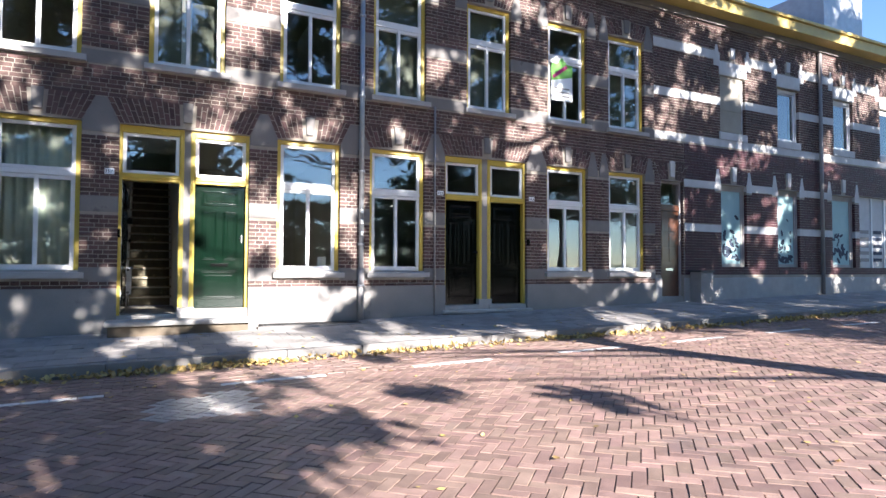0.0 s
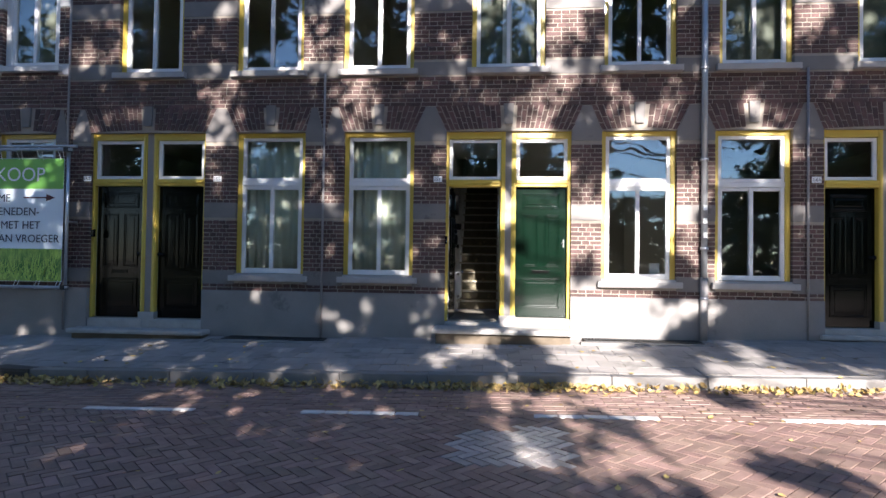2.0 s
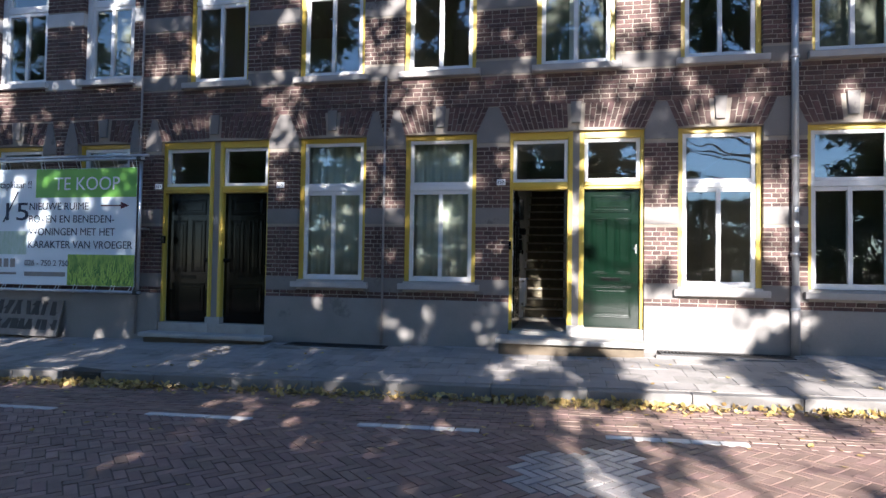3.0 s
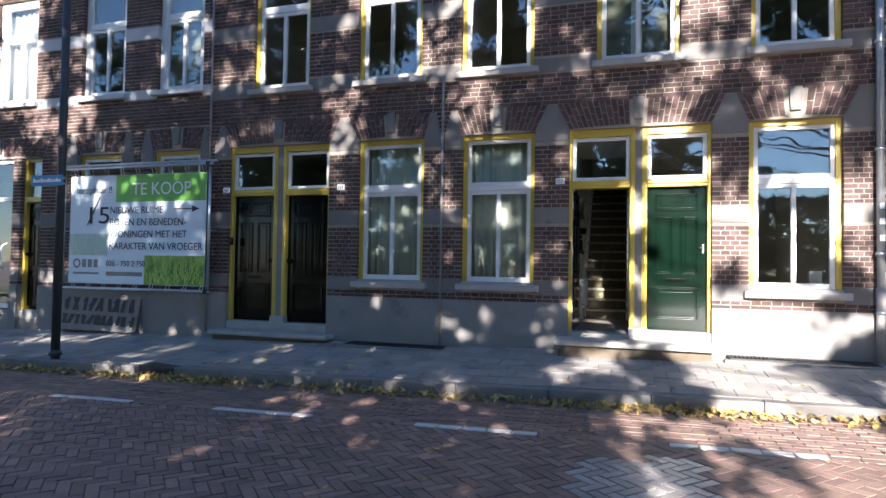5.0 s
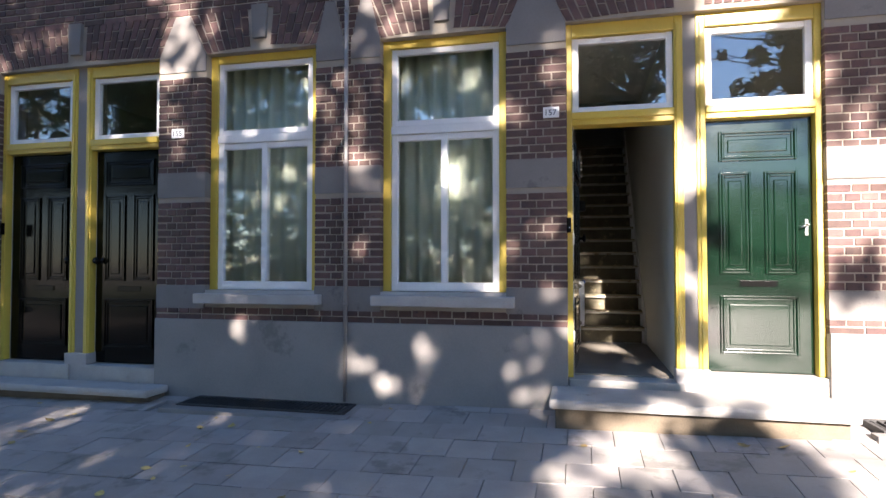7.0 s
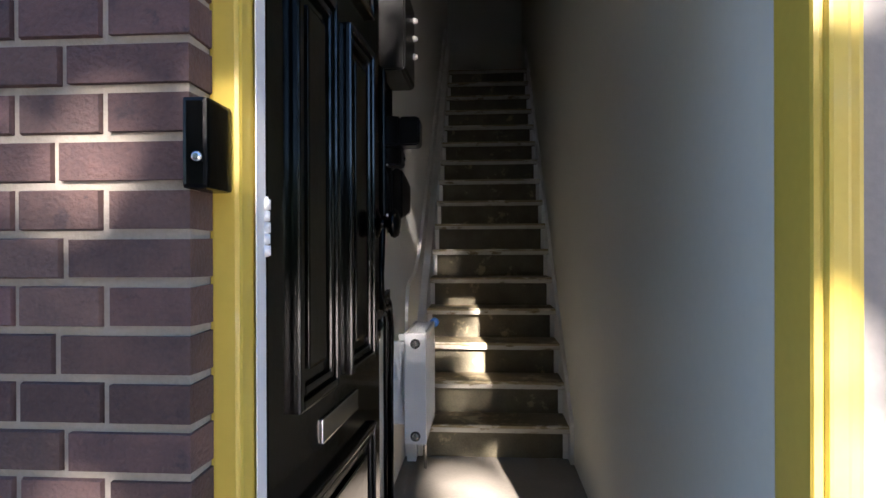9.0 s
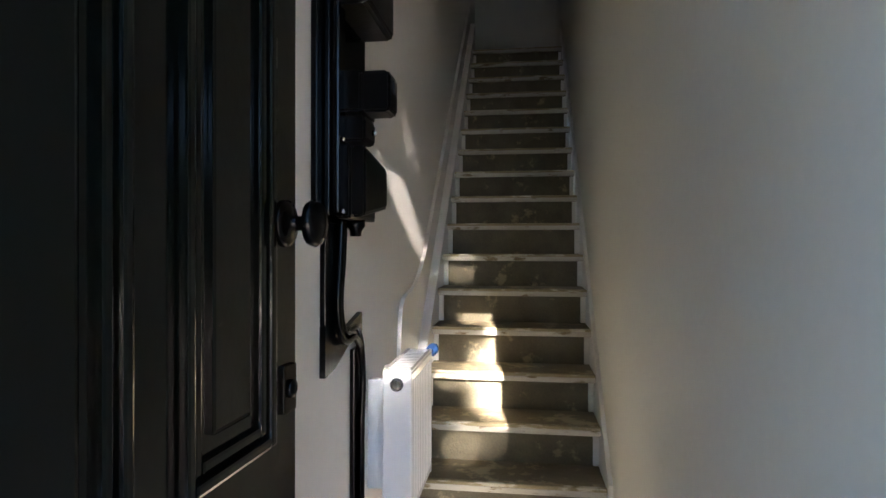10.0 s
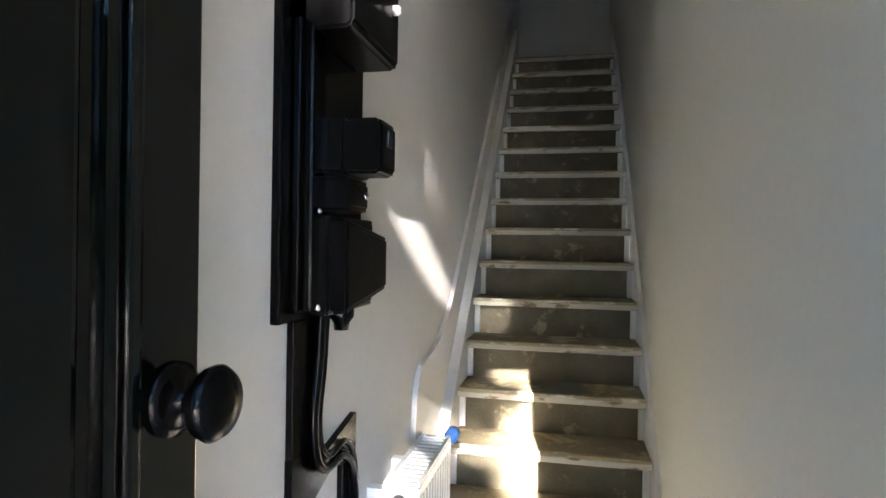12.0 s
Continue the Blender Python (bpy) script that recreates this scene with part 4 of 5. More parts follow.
def text(body, x, y, z, size, material, parent, width=None, name="lettering"):
    cu = bpy.data.curves.new(name, "FONT")
    cu.body, cu.size, cu.extrude, cu.align_x, cu.align_y = body, size, 0.0012, "LEFT", "BOTTOM_BASELINE"
    cu.materials.append(material)
    tmp = bpy.data.objects.new(name, cu)
    me = bpy.data.meshes.new_from_object(tmp)
    bpy.data.objects.remove(tmp)
    xs = [v.co.x for v in me.vertices]
    s = width / (max(xs) - min(xs)) if width else 1.0
    for v in me.vertices:
        v.co = ((v.co.x - min(xs)) * s, -v.co.z, v.co.y)
    ob = new(name, me)
    ob.parent = parent
    ob.location = (x, y, z)
    return ob


for num, x, z in (("157", -0.19, 2.405), ("155", -3.56, 2.405), ("153", -5.66, 2.405), ("161", 5.115, 2.405), ("163", 7.13, 2.405)):
    pl = thing("house_number", "white enamel house number plate with black figures", "number plate", group="house number plates")
    boxpart("plate", (x, x + 0.125, FACE - 0.012, FACE + 0.002, z, z + 0.085), M_BWHITE, pl, bevel=0.003)
    text(num, x + 0.02, FACE - 0.0135, z + 0.018, 0.065, M_INK, pl, 0.085)

# ---- rooms behind the windows ----
rooms = [("low_left", -15, HX0 - 0.12, 0.36, 3.3), ("low_right", HX1 + 0.14, 10.5, 0.36, 3.3), ("up", -15, 10.5, 3.72, 6.6), ("far_low", 10.51, 30, 0.2, 3.3), ("far_up", 10.51, 30, 3.72, 6.6)]
for nm, a, b, z0, z1 in rooms:
    if nm == "up":
        for k, (c, d) in enumerate(((a, HX0 - 0.12), (HX1 + 0.14, b))):
            tagged(boxpart("floor_up_%d" % k, (c, d, 0.25, 4.6, z0 - 0.1, z0), M_ROOMFLOOR), "bare upstairs floor", "floor", kind="structure")
    else:
        tagged(boxpart("floor_" + nm, (a, b, 0.25, 4.6, z0 - 0.1, z0), M_ROOMFLOOR), "bare room floor", "floor", kind="structure")
    for k, (c, d) in enumerate(((a, HX0 - 0.12), (HX1 + 0.14, b)) if nm == "up" else ((a, b),)):
        tagged(boxpart("ceiling_%s_%d" % (nm, k), (c, d, 0.25, 4.6, z1, z1 + 0.1), M_ROOM), "plain room ceiling", "ceiling", kind="structure")
        tagged(boxpart("wall_back_%s_%d" % (nm, k), (c, d, 4.6, 4.7, z0 - 0.1, z1 + 0.1), M_ROOM), "plain room wall", "wall", kind="structure")
for k, x in enumerate((-15, -5.87, -1.83, 3.55, 7.3, 10.45, 16.4, 29.9)):
    for z0, z1 in ((0.37, 3.29), (3.73, 6.59)):
        tagged(boxpart("wall_party_%d" % (2 * k + (z0 > 1)), (x, x + 0.1, 0.251, 4.6, z0, z1), M_ROOM), "plain party wall", "wall", kind="structure")


def curtain(x0, x1, z0, z1, material, name, label, y=0.175, amp=0.030, folds=8):
    n, verts, faces = 90, [], []
    rnd = random.Random(int(x0 * 100))
    ph = rnd.uniform(0, 6)
    for i in range(n + 1):
        u = i / n
        yy = y + amp * math.sin(u * folds * math.tau + ph + 0.9 * math.sin(u * 7 + ph))
        for z in (z0, z1):
            verts.append((x0 + (x1 - x0) * u, yy, z))
    for i in range(n):
        faces.append((2 * i, 2 * i + 2, 2 * i + 3, 2 * i + 1))
    ob = solid(name, verts, faces, material)
    for p in ob.data.polygons:
        p.use_smooth = True
    mod = ob.modifiers.new("thick", "SOLIDIFY")
    mod.thickness = 0.002
    return tagged(ob, label, "curtain", group="net curtains")


for a, b in WIN[:2]:
    curtain(a - 0.02, b + 0.02, 0.97, 3.15, M_CURTAIN, "net_curtain", "pale sheer net curtain in soft folds")
curtain(-10.98, -9.85, 4.15, 6.2, M_PAPER, "net_curtain", "white net curtain behind the upstairs window")
for a, b in (UPW[3], UPW[5], UPW[6], UPW[8], LUP[0], RUP[0]):
    tagged(boxpart("roller_blind", (a + 0.03, b - 0.03, 0.2, 0.206, 4.16, 6.1), M_BLIND), "plain olive grey roller blind, drawn down", "blind", group="roller blinds")
sh = thing("shutter_board", "beige painted board closing the upstairs window opening", "board")
boxpart("panel", (RUP[0][0] + 0.02, RUP[0][1] - 0.10, -0.04, -0.012, 4.40, 5.75), M_BEIGE, sh, bevel=0.004)
boxpart("ledge_rail", (RUP[0][0] + 0.02, RUP[0][1] - 0.10, -0.056, -0.0405, 4.92, 4.98), M_BEIGE, sh, bevel=0.004)
boxpart("bottom_rail", (RUP[0][0] + 0.02, RUP[0][1] - 0.10, -0.056, -0.0405, 4.40, 4.48), M_BEIGE, sh, bevel=0.004)
card = thing("card_box", "white card box on the inner window sill", "box")
boxpart("carton", (2.98, 3.12, 0.16, 0.25, 1.06, 1.25), M_PAPER, card, bevel=0.004)
tagged(boxpart("inner_sill", (2.2, 3.33, 0.13, 0.34, 1.0, 1.059), M_WHITE), "white inner window sill", "window sill", kind="structure")

# ---- doorsteps ----
for a, b, y0, z, lab in ((-0.13, 1.80, -0.61, 0.312, "worn stone doorstep with rounded edge"), (-5.66, -3.54, -0.40, 0.165, "blue grey stone doorstep"), (5.2, 7.15, -0.20, 0.30, "low grey stone doorstep")):
    st = thing("doorstep", lab, "doorstep", group="doorsteps")
    boxpart("slab", (a, b, y0, FACE - 0.027, z - 0.07, z), M_STEP, st, bevel=0.026)
    boxpart("base", (a + 0.04, b - 0.04, y0 + 0.085, FACE - 0.031, -0.05, z - 0.0705), M_STEPBASE, st, bevel=0.01)

# ---- pipes ----
pipe = thing("downpipe", "galvanised downpipe with brackets on the brick front", "downpipe")
part("pipe", tube(bmesh.new(), (3.645, -0.15, 1.05), (3.645, -0.15, 6.9), 0.042, seg=20), M_ZINC, pipe)
part("lower_pipe", tube(bmesh.new(), (3.645, -0.15, 0.12), (3.645, -0.15, 1.06), 0.052, seg=20), M_PIPE, pipe, "grey lower section")
for z in (0.75, 1.45, 2.7, 4.0, 5.4):
    bm = bmesh.new()
    tube(bm, (3.645, -0.15, z), (3.645, -0.15, z + 0.035), 0.056, seg=20), box(bm, 3.635, 3.655, -0.1, FACE + 0.002, z, z + 0.03)
    part("bracket", bm, M_STEEL, pipe)
for z in (1.62, 1.82, 2.0):
    boxpart("sticker", (3.62, 3.67, -0.197, -0.19, z, z + 0.07), M_BWHITE, pipe, "small torn white sticker")
for x in (-1.84, 5.05, -5.92):
    tp = thing("thin_pipe", "thin grey painted pipe running up the brick front", "pipe", group="thin pipes")
    part("pipe", tube(bmesh.new(), (x, -0.118, 0.10), (x, -0.118, 4.02 if x != -5.92 else 6.9), 0.017, seg=12), M_PIPE, tp)
    for z in (0.9, 2.1, 3.4):
        bm = bmesh.new()
        tube(bm, (x, -0.118, z), (x, -0.118, z + 0.02), 0.022, seg=12), box(bm, x - 0.006, x + 0.006, -0.1, FACE + 0.002, z, z + 0.018)
        part("clip", bm, M_PIPE, tp)
pr = thing("downpipe", "grey downpipe on the white banded front", "downpipe")
part("pipe", tube(bmesh.new(), (16.5, -0.15, 0.05), (16.5, -0.15, 6.9), 0.045, seg=14), M_PIPE, pr)

# ---- cornice and roofs ----
cor = thing("cornice", "ochre painted wooden gutter cornice under the roof", "cornice", kind="structure")
part("frieze", box(bmesh.new(), XL, XR, -0.14, 0.25, TOP, TOP + 0.16), M_BAND, cor)
part("gutter", box(bmesh.new(), XL, XR, -0.48, 0.25, TOP + 0.16, TOP + 0.42, 0.02), M_CORNICE, cor)
part("crown_mould", box(bmesh.new(), XL, XR, -0.54, 0.25, TOP + 0.42, TOP + 0.50, 0.015), M_CORNICE, cor)
bm = bmesh.new()
a = [bm.verts.new(v) for v in ((XL, -0.35, TOP + 0.5), (XR, -0.35, TOP + 0.5), (XR, 4.5, TOP + 3.6), (XL, 4.5, TOP + 3.6), (XL, 9.2, TOP + 0.5), (XR, 9.2, TOP + 0.5))]
bm.faces.new((a[0], a[1], a[2], a[3])), bm.faces.new((a[3], a[2], a[5], a[4])), bm.faces.new((a[0], a[3], a[4])), bm.faces.new((a[1], a[5], a[2])), bm.faces.new((a[0], a[4], a[5], a[1]))
tagged(part("roof", bm, M_ROOF), "dark tiled pitched roof", "roof", kind="structure")
dm = thing("dormer", "zinc clad dormer on the roof", "dormer")
boxpart("cladding", (16.8, 18.6, -0.1, 2.5, TOP + 0.55, TOP + 1.9), M_ZINC, dm, bevel=0.01)

# ---- right front: door, shop ----
rd = thing("door_red_front", "brown varnished wooden door with small panes and a fanlight", "front door", kind="structure")
bar_frame("door_frame", RDOOR[0], RDOOR[1], 0.0, 0.1, 0.25, 3.07, 0.05, M_SILL, rd, sides="lrt")
boxpart("transom", (RDOOR[0] + 0.05, RDOOR[1] - 0.05, 0.0, 0.1, 2.40, 2.48), M_BROWNDOOR, rd)
leaf = boxpart("door_leaf", (RDOOR[0] + 0.052, RDOOR[1] - 0.052, 0.03, 0.075, 0.45, 2.395), M_BROWNDOOR, rd, bevel=0.004)
for i in range(2):
    for j in range(3):
        x, z = RDOOR[0] + 0.13 + i * 0.23, 1.25 + j * 0.34
        boxpart("panel", (x, x + 0.2, 0.022, 0.031, z, z + 0.3), M_BROWNDOOR, leaf, bevel=0.004)
boxpart("letter_slot", (10.93, 11.16, 0.018, 0.031, 1.03, 1.09), M_CHROME, leaf, "pale metal letter slot")
boxpart("fanlight_rail", (RDOOR[0] + 0.05, RDOOR[1] - 0.05, 0.02, 0.07, 2.48, 2.54), M_BROWNDOOR, rd)
pane(RDOOR[0] + 0.05, RDOOR[1] - 0.05, 0.045, 2.54, 3.02, rd)
boxpart("threshold", (RDOOR[0], RDOOR[1], -0.06, 0.2, 0.1, 0.448), M_STEP, rd)
for i, (a, b) in enumerate(RWIN):
    fl = thing("window_film", "pale teal film with black leaf shapes on the window", "window film", group="window films")
    boxpart("film", (a + 0.11, b - 0.11, 0.036, 0.040, 1.2, 3.03), M_RELIEF, fl)
    rnd = random.Random(i + 4)
    for k in range(26):
        bm = bmesh.new()
        cx, cz, r = rnd.uniform(a + 0.2, b - 0.2), 1.28 + abs(rnd.gauss(0, 0.42)), rnd.uniform(0.05, 0.12)
        q = rnd.uniform(0, 3.1)
        n = 9
        pts = []
        for j in range(n):
            t = j / n * math.tau
            u, v = r * math.cos(t), r * 0.45 * math.sin(t)
            pts.append((min(max(cx + u * math.cos(q) - v * math.sin(q), a + 0.115), b - 0.115), min(max(cz + u * math.sin(q) + v * math.cos(q), 1.21), 3.0)))
        prism(bm, pts, 0.0335 - 0.00004 * k, 0.0355)
        part("leaf_shape", bm, M_INK, fl, "black printed leaf")
shop = thing("shop_front", "white shop front with patterned panels", "shop front", kind="structure")
boxpart("panel", (RSHOP[0], RSHOP[1], 0.02, 0.08, 1.1, 3.14), M_WHITESTONE, shop)
for i in range(5):
    x = RSHOP[0] + 0.05 + i * 0.65
    boxpart("mullion", (x, x + 0.06, -0.01, 0.021, 1.12, 3.12), M_WHITE, shop, bevel=0.004)
    for j in range(5):
        boxpart("pattern_bar", (x + 0.14, x + 0.56, 0.012, 0.021, 1.3 + j * 0.2, 1.4 + j * 0.2), M_INK if i else M_PIPE, shop)
bin_ = thing("litter_box", "grey metal utility cabinet against the plinth", "utility cabinet", at=(-0.2, 0, 0.14))
boxpart("cabinet", (11.75, 12.15, -0.42, FACE - 0.03, 0.10, 0.86), M_PIPE, bin_, bevel=0.02)
boxpart("lid", (11.72, 12.18, -0.45, FACE - 0.03, 0.861, 0.9), M_POST, bin_, bevel=0.01)

# ---- left front: doors ----
ld = thing("door_frame_%d" % 90, "ochre frame with a dark door and fanlight", "door frame", kind="structure")
bar_frame("door_jamb", LDOOR[0], LDOOR[1], 0.0, 0.12, 0.30, LINT, 0.06, M_YELLOW, ld, sides="lrt")
boxpart("transom", (LDOOR[0] + 0.06, LDOOR[1] - 0.06, -0.01, 0.12, 2.33, 2.43), M_YELLOW, ld, bevel=0.006)
pane(LDOOR[0] + 0.06, LDOOR[1] - 0.06, 0.05, 2.43, LINT - 0.06, ld)
front_door(LDOOR[0] + 0.061, LDOOR[1] - LDOOR[0] - 0.122, "closed black gloss front door", True, M_DOOR_SHADE)
boxpart("threshold", (LDOOR[0], LDOOR[1], -0.04, 0.2, 0.0, 0.298), M_STEP, ld)
ls = thing("shop_door", "white framed glazed entrance door with a curved handle", "glazed door", kind="structure")
bar_frame("door_frame", LSHOP[0], LSHOP[1], -0.01, 0.1, 0.31, LINT, 0.08, M_WHITE, ls)
boxpart("mullion", (-11.1, -11.02, -0.01, 0.1, 0.39, LINT - 0.08), M_WHITE, ls, bevel=0.006)
boxpart("transom", (LSHOP[0] + 0.08, LSHOP[1] - 0.08, -0.006, 0.1, 2.36, 2.44), M_WHITE, ls, bevel=0.006)
pane(LSHOP[0] + 0.08, -11.1, 0.04, 0.39, 2.36, ls), pane(-11.02, LSHOP[1] - 0.08, 0.04, 0.39, 2.36, ls)
pane(LSHOP[0] + 0.08, LSHOP[1] - 0.08, 0.04, 2.44, LINT - 0.08, ls)
cable("handle", [(-10.58, -0.02, 1.05), (-10.60, -0.09, 1.1), (-10.61, -0.1, 1.3), (-10.60, -0.09, 1.5), (-10.58, -0.02, 1.55)], 0.014, M_BWHITE, ls, "white curved pull handle")

# ---- sale board on its tube frame ----
sb = thing("sale_board", "large for-sale banner laced to a scaffold tube frame", "sign board")
sb.location = (0.12, 0, -0.035)
BY = -0.26
boxpart("banner", (-8.87, -5.97, BY, BY + 0.006, 0.88, 2.77), M_BOARD, sb)
boxpart("green_field", (-7.85, -5.975, BY - 0.003, BY - 0.0005, 2.30, 2.765), M_BGREEN, sb)
boxpart("grass_strip", (-8.865, -8.0, BY - 0.003, BY - 0.0005, 1.37, 1.75), M_GRASSPALE, sb)
boxpart("grass_picture", (-7.2, -5.975, BY - 0.003, BY - 0.0005, 0.885, 1.38), M_GRASSPRINT, sb)
TY = BY - 0.005
blade_rnd = random.Random(3)
for shade, mat, depth in (("dark", M_BLADEDARK, 0.0), ("light", M_BLADE, 0.0004)):
    vs, fs = [], []
    for k in range(90):
        x, z, ln = blade_rnd.uniform(-7.17, -6.0), blade_rnd.uniform(0.89, 1.12), blade_rnd.uniform(0.12, 0.27)
        q, w = blade_rnd.gauss(0, 0.5), blade_rnd.uniform(0.006, 0.014)
        tip = (min(max(x + ln * math.sin(q), -7.195), -5.98), min(z + ln * math.cos(q), 1.375))
        n = len(vs)
        vs += [(x - w, BY - 0.0035 - depth, z), (x + w, BY - 0.0035 - depth, z), (tip[0], BY - 0.0035 - depth, tip[1])]
        fs.append((n, n + 1, n + 2))
    tagged(solid("grass_print", vs, fs, mat, sb, "%s printed blades of grass" % shade), kind="stuff")
text("TE KOOP", -7.50, TY, 2.42, 0.3, M_BWHITE, sb, 1.22)
text("Instapklaar !!", -8.72, TY, 2.46, 0.17, M_INK, sb, 0.78)
text("15", -8.42, TY, 1.93, 0.42, M_INK, sb, 0.44)
for i, (s, w) in enumerate((("NIEUWE RUIME", 1.12), ("BOVEN EN BENEDEN-", 1.60), ("WONINGEN MET HET", 1.62), ("KARAKTER VAN VROEGER", 1.94))):
    text(s, -7.96, TY, 2.10 - i * 0.207, 0.17, M_INK, sb, w)
text("026 - 750 2 750", -8.02, TY, 1.19, 0.13, M_INK, sb, 0.84)
bm = bmesh.new()
box(bm, -6.62, -6.25, TY, TY + 0.003, 2.155, 2.175), prism(bm, [(-6.25, 2.11), (-6.10, 2.165), (-6.25, 2.22)], TY, TY + 0.003)
part("arrow", bm, surf("maroon_ink", (0.10, 0.015, 0.03), None, 8, 0.6), sb)
bm = bmesh.new()
prism(bm, [(-8.48, 1.90), (-8.45, 1.90), (-8.18, 2.40), (-8.21, 2.40)], TY - 0.002, TY + 0.001)
part("strike", bm, M_INK, sb)
bm = bmesh.new()
for k in range(20):
    t0, t1 = k / 20 * math.tau, (k + 1) / 20 * math.tau
    c, s0, s1 = (-8.68, 1.23), 0.05, 0.085
    prism(bm, [(c[0] + s0 * math.cos(t0), c[1] + s0 * math.sin(t0)), (c[0] + s1 * math.cos(t0), c[1] + s1 * math.sin(t0)), (c[0] + s1 * math.cos(t1), c[1] + s1 * math.sin(t1)), (c[0] + s0 * math.cos(t1), c[1] + s0 * math.sin(t1))], TY, TY + 0.003)
part("logo_ring", bm, M_PIPE, sb, "plain grey ring")
for k in range(3):
    boxpart("logo_bar", (-8.56 + k * 0.13, -8.47 + k * 0.13, TY, TY + 0.003, 1.16, 1.30), M_PIPE, sb, "plain grey bar")
boxpart("logo_bar", (-8.76, -8.18, TY, TY + 0.003, 1.04, 1.075), M_PIPE, sb, "plain grey bar")
boxpart("text_bar", (-8.02, -7.24, TY, TY + 0.003, 1.02, 1.09), M_PIPE, sb, "plain grey bar")
for p0, p1 in (((-8.98, BY - 0.03, 0.80), (-8.98, BY - 0.03, 2.93)), ((-5.88, BY - 0.03, 0.76), (-5.88, BY - 0.03, 2.93)), ((-9.05, BY - 0.075, 2.89), (-5.80, BY - 0.075, 2.89)), ((-9.05, BY - 0.075, 0.80), (-5.80, BY - 0.075, 0.80)), ((-9.05, BY + 0.03, 2.96), (-5.80, BY + 0.03, 2.96))):
    part("tube", tube(bmesh.new(), p0, p1, 0.024), M_STEEL, sb, "galvanised scaffold tube")
for x in (-8.98, -5.88):
    for z in (0.80, 2.89):
        part("coupler", box(bmesh.new(), x - 0.035, x + 0.035, BY - 0.11, BY - 0.0, z - 0.035, z + 0.035, 0.012), M_IRON, sb)
    part("wall_tie", tube(bmesh.new(), (x, BY - 0.03, 1.8), (x, FACE + 0.0, 1.8), 0.015), M_STEEL, sb)
for k in range(9):
    x = -8.75 + k * 0.34
    cable("lacing", [(x, BY - 0.004, 2.75), (x + 0.03, BY - 0.07, 2.92), (x + 0.06, BY - 0.004, 2.75)], 0.004, M_BWHITE, sb)
    cable("lacing", [(x, BY - 0.004, 0.90), (x + 0.03, BY - 0.07, 0.775), (x + 0.06, BY - 0.004, 0.90)], 0.004, M_BWHITE, sb)

gb = thing("graffiti_board", "weathered board with black spray scrawl leaning on the plinth", "board")
boxpart("board", (-9.2, -7.42, -0.012, 0.012, 0.0, 0.60), M_GRAFFITI, gb, bevel=0.003)
rnd = random.Random(8)
for row, n, z, hgt in ((0, 9, 0.34, 0.22), (1, 11, 0.10, 0.16)):
    for k in range(n):
        x = -9.1 + k * (1.62 / n)
        w = 1.2 / n
        bm = bmesh.new()
        for s in range(rnd.choice((2, 3, 3))):
            xa, xb = x + rnd.uniform(0, w), x + rnd.uniform(0, w)
            za, zb = (z, z + hgt) if s % 2 == 0 else (z + rnd.uniform(0, hgt), z + rnd.uniform(0, hgt))
            prism(bm, [(xa, za), (xa + 0.075, za), (xb + 0.075, zb + 0.01), (xb, zb + 0.01)], -0.0155 - s * 0.0004, -0.0125)
        part("scrawl", bm, M_SPRAY_SHADE, gb, "black spray stroke")
gb.matrix_world = pose(0.15, -0.24, -0.07, -13, 0.6, 0)

# ---- street sign post ----
sp = thing("sign_post", "dark grey steel post with a blue street name plate", "sign post", at=(0, 0, -0.12))
PX, PY = -6.84, -2.06
part("post", tube(bmesh.new(), (PX, PY, 0.0), (PX, PY, 6.0), 0.057, 0.050, seg=20), M_POST, sp)
part("collar", lathe(bmesh.new(), (PX, PY, 0.04), (0, 0, 1), [(0, 0.085), (0.04, 0.08), (0.07, 0.06)], 20), M_POST, sp)
plate = boxpart("name_plate", (PX - 0.47, PX + 0.12, PY - 0.075, PY - 0.066, 2.40, 2.55), M_SIGNBLUE, sp, "blue enamel street name plate", bevel=0.003)
bm = bmesh.new()
for k in range(11):
    x = PX - 0.43 + k * 0.047
    box(bm, x, x + 0.036, PY - 0.0775, PY - 0.0745, 2.45, 2.45 + (0.055 if k % 3 == 0 else 0.04))
part("lettering_bars", bm, M_BWHITE, plate, "white unreadable lettering")
bm = bmesh.new()
tube(bm, (PX, PY, 2.42), (PX, PY, 2.45), 0.062, seg=20), tube(bm, (PX, PY, 2.5), (PX, PY, 2.53), 0.062, seg=20)
part("clamp", bm, M_STEEL, sp)

# for-sale poster upstairs
po = thing("window_poster", "green and white sale poster inside the upstairs window", "poster", at=(0.04, 0, -0.14))
boxpart("sheet", (7.70, 8.24, -0.005, -0.001, 4.68, 5.42), M_BWHITE, po)
bm = bmesh.new()
prism(bm, [(7.70, 5.08), (8.24, 5.2), (8.24, 5.45), (8.1, 5.45), (7.97, 5.58), (7.86, 5.45), (7.70, 5.45)], -0.0085, -0.0055)
part("green_field", bm, M_BGREEN, po)
part("lettering_bars", prism(bmesh.new(), [(7.76, 5.12), (8.12, 5.38), (8.08, 5.44), (7.72, 5.18)], -0.0105, -0.0088), surf("magenta_ink", (0.45, 0.03, 0.15), None, 8, 0.6), po)
bm = bmesh.new()
for k in range(3):
    box(bm, 7.76, 8.16, -0.0085, -0.0055, 4.76 + k * 0.08, 4.79 + k * 0.08)
part("text_bars", bm, M_PIPE, po)

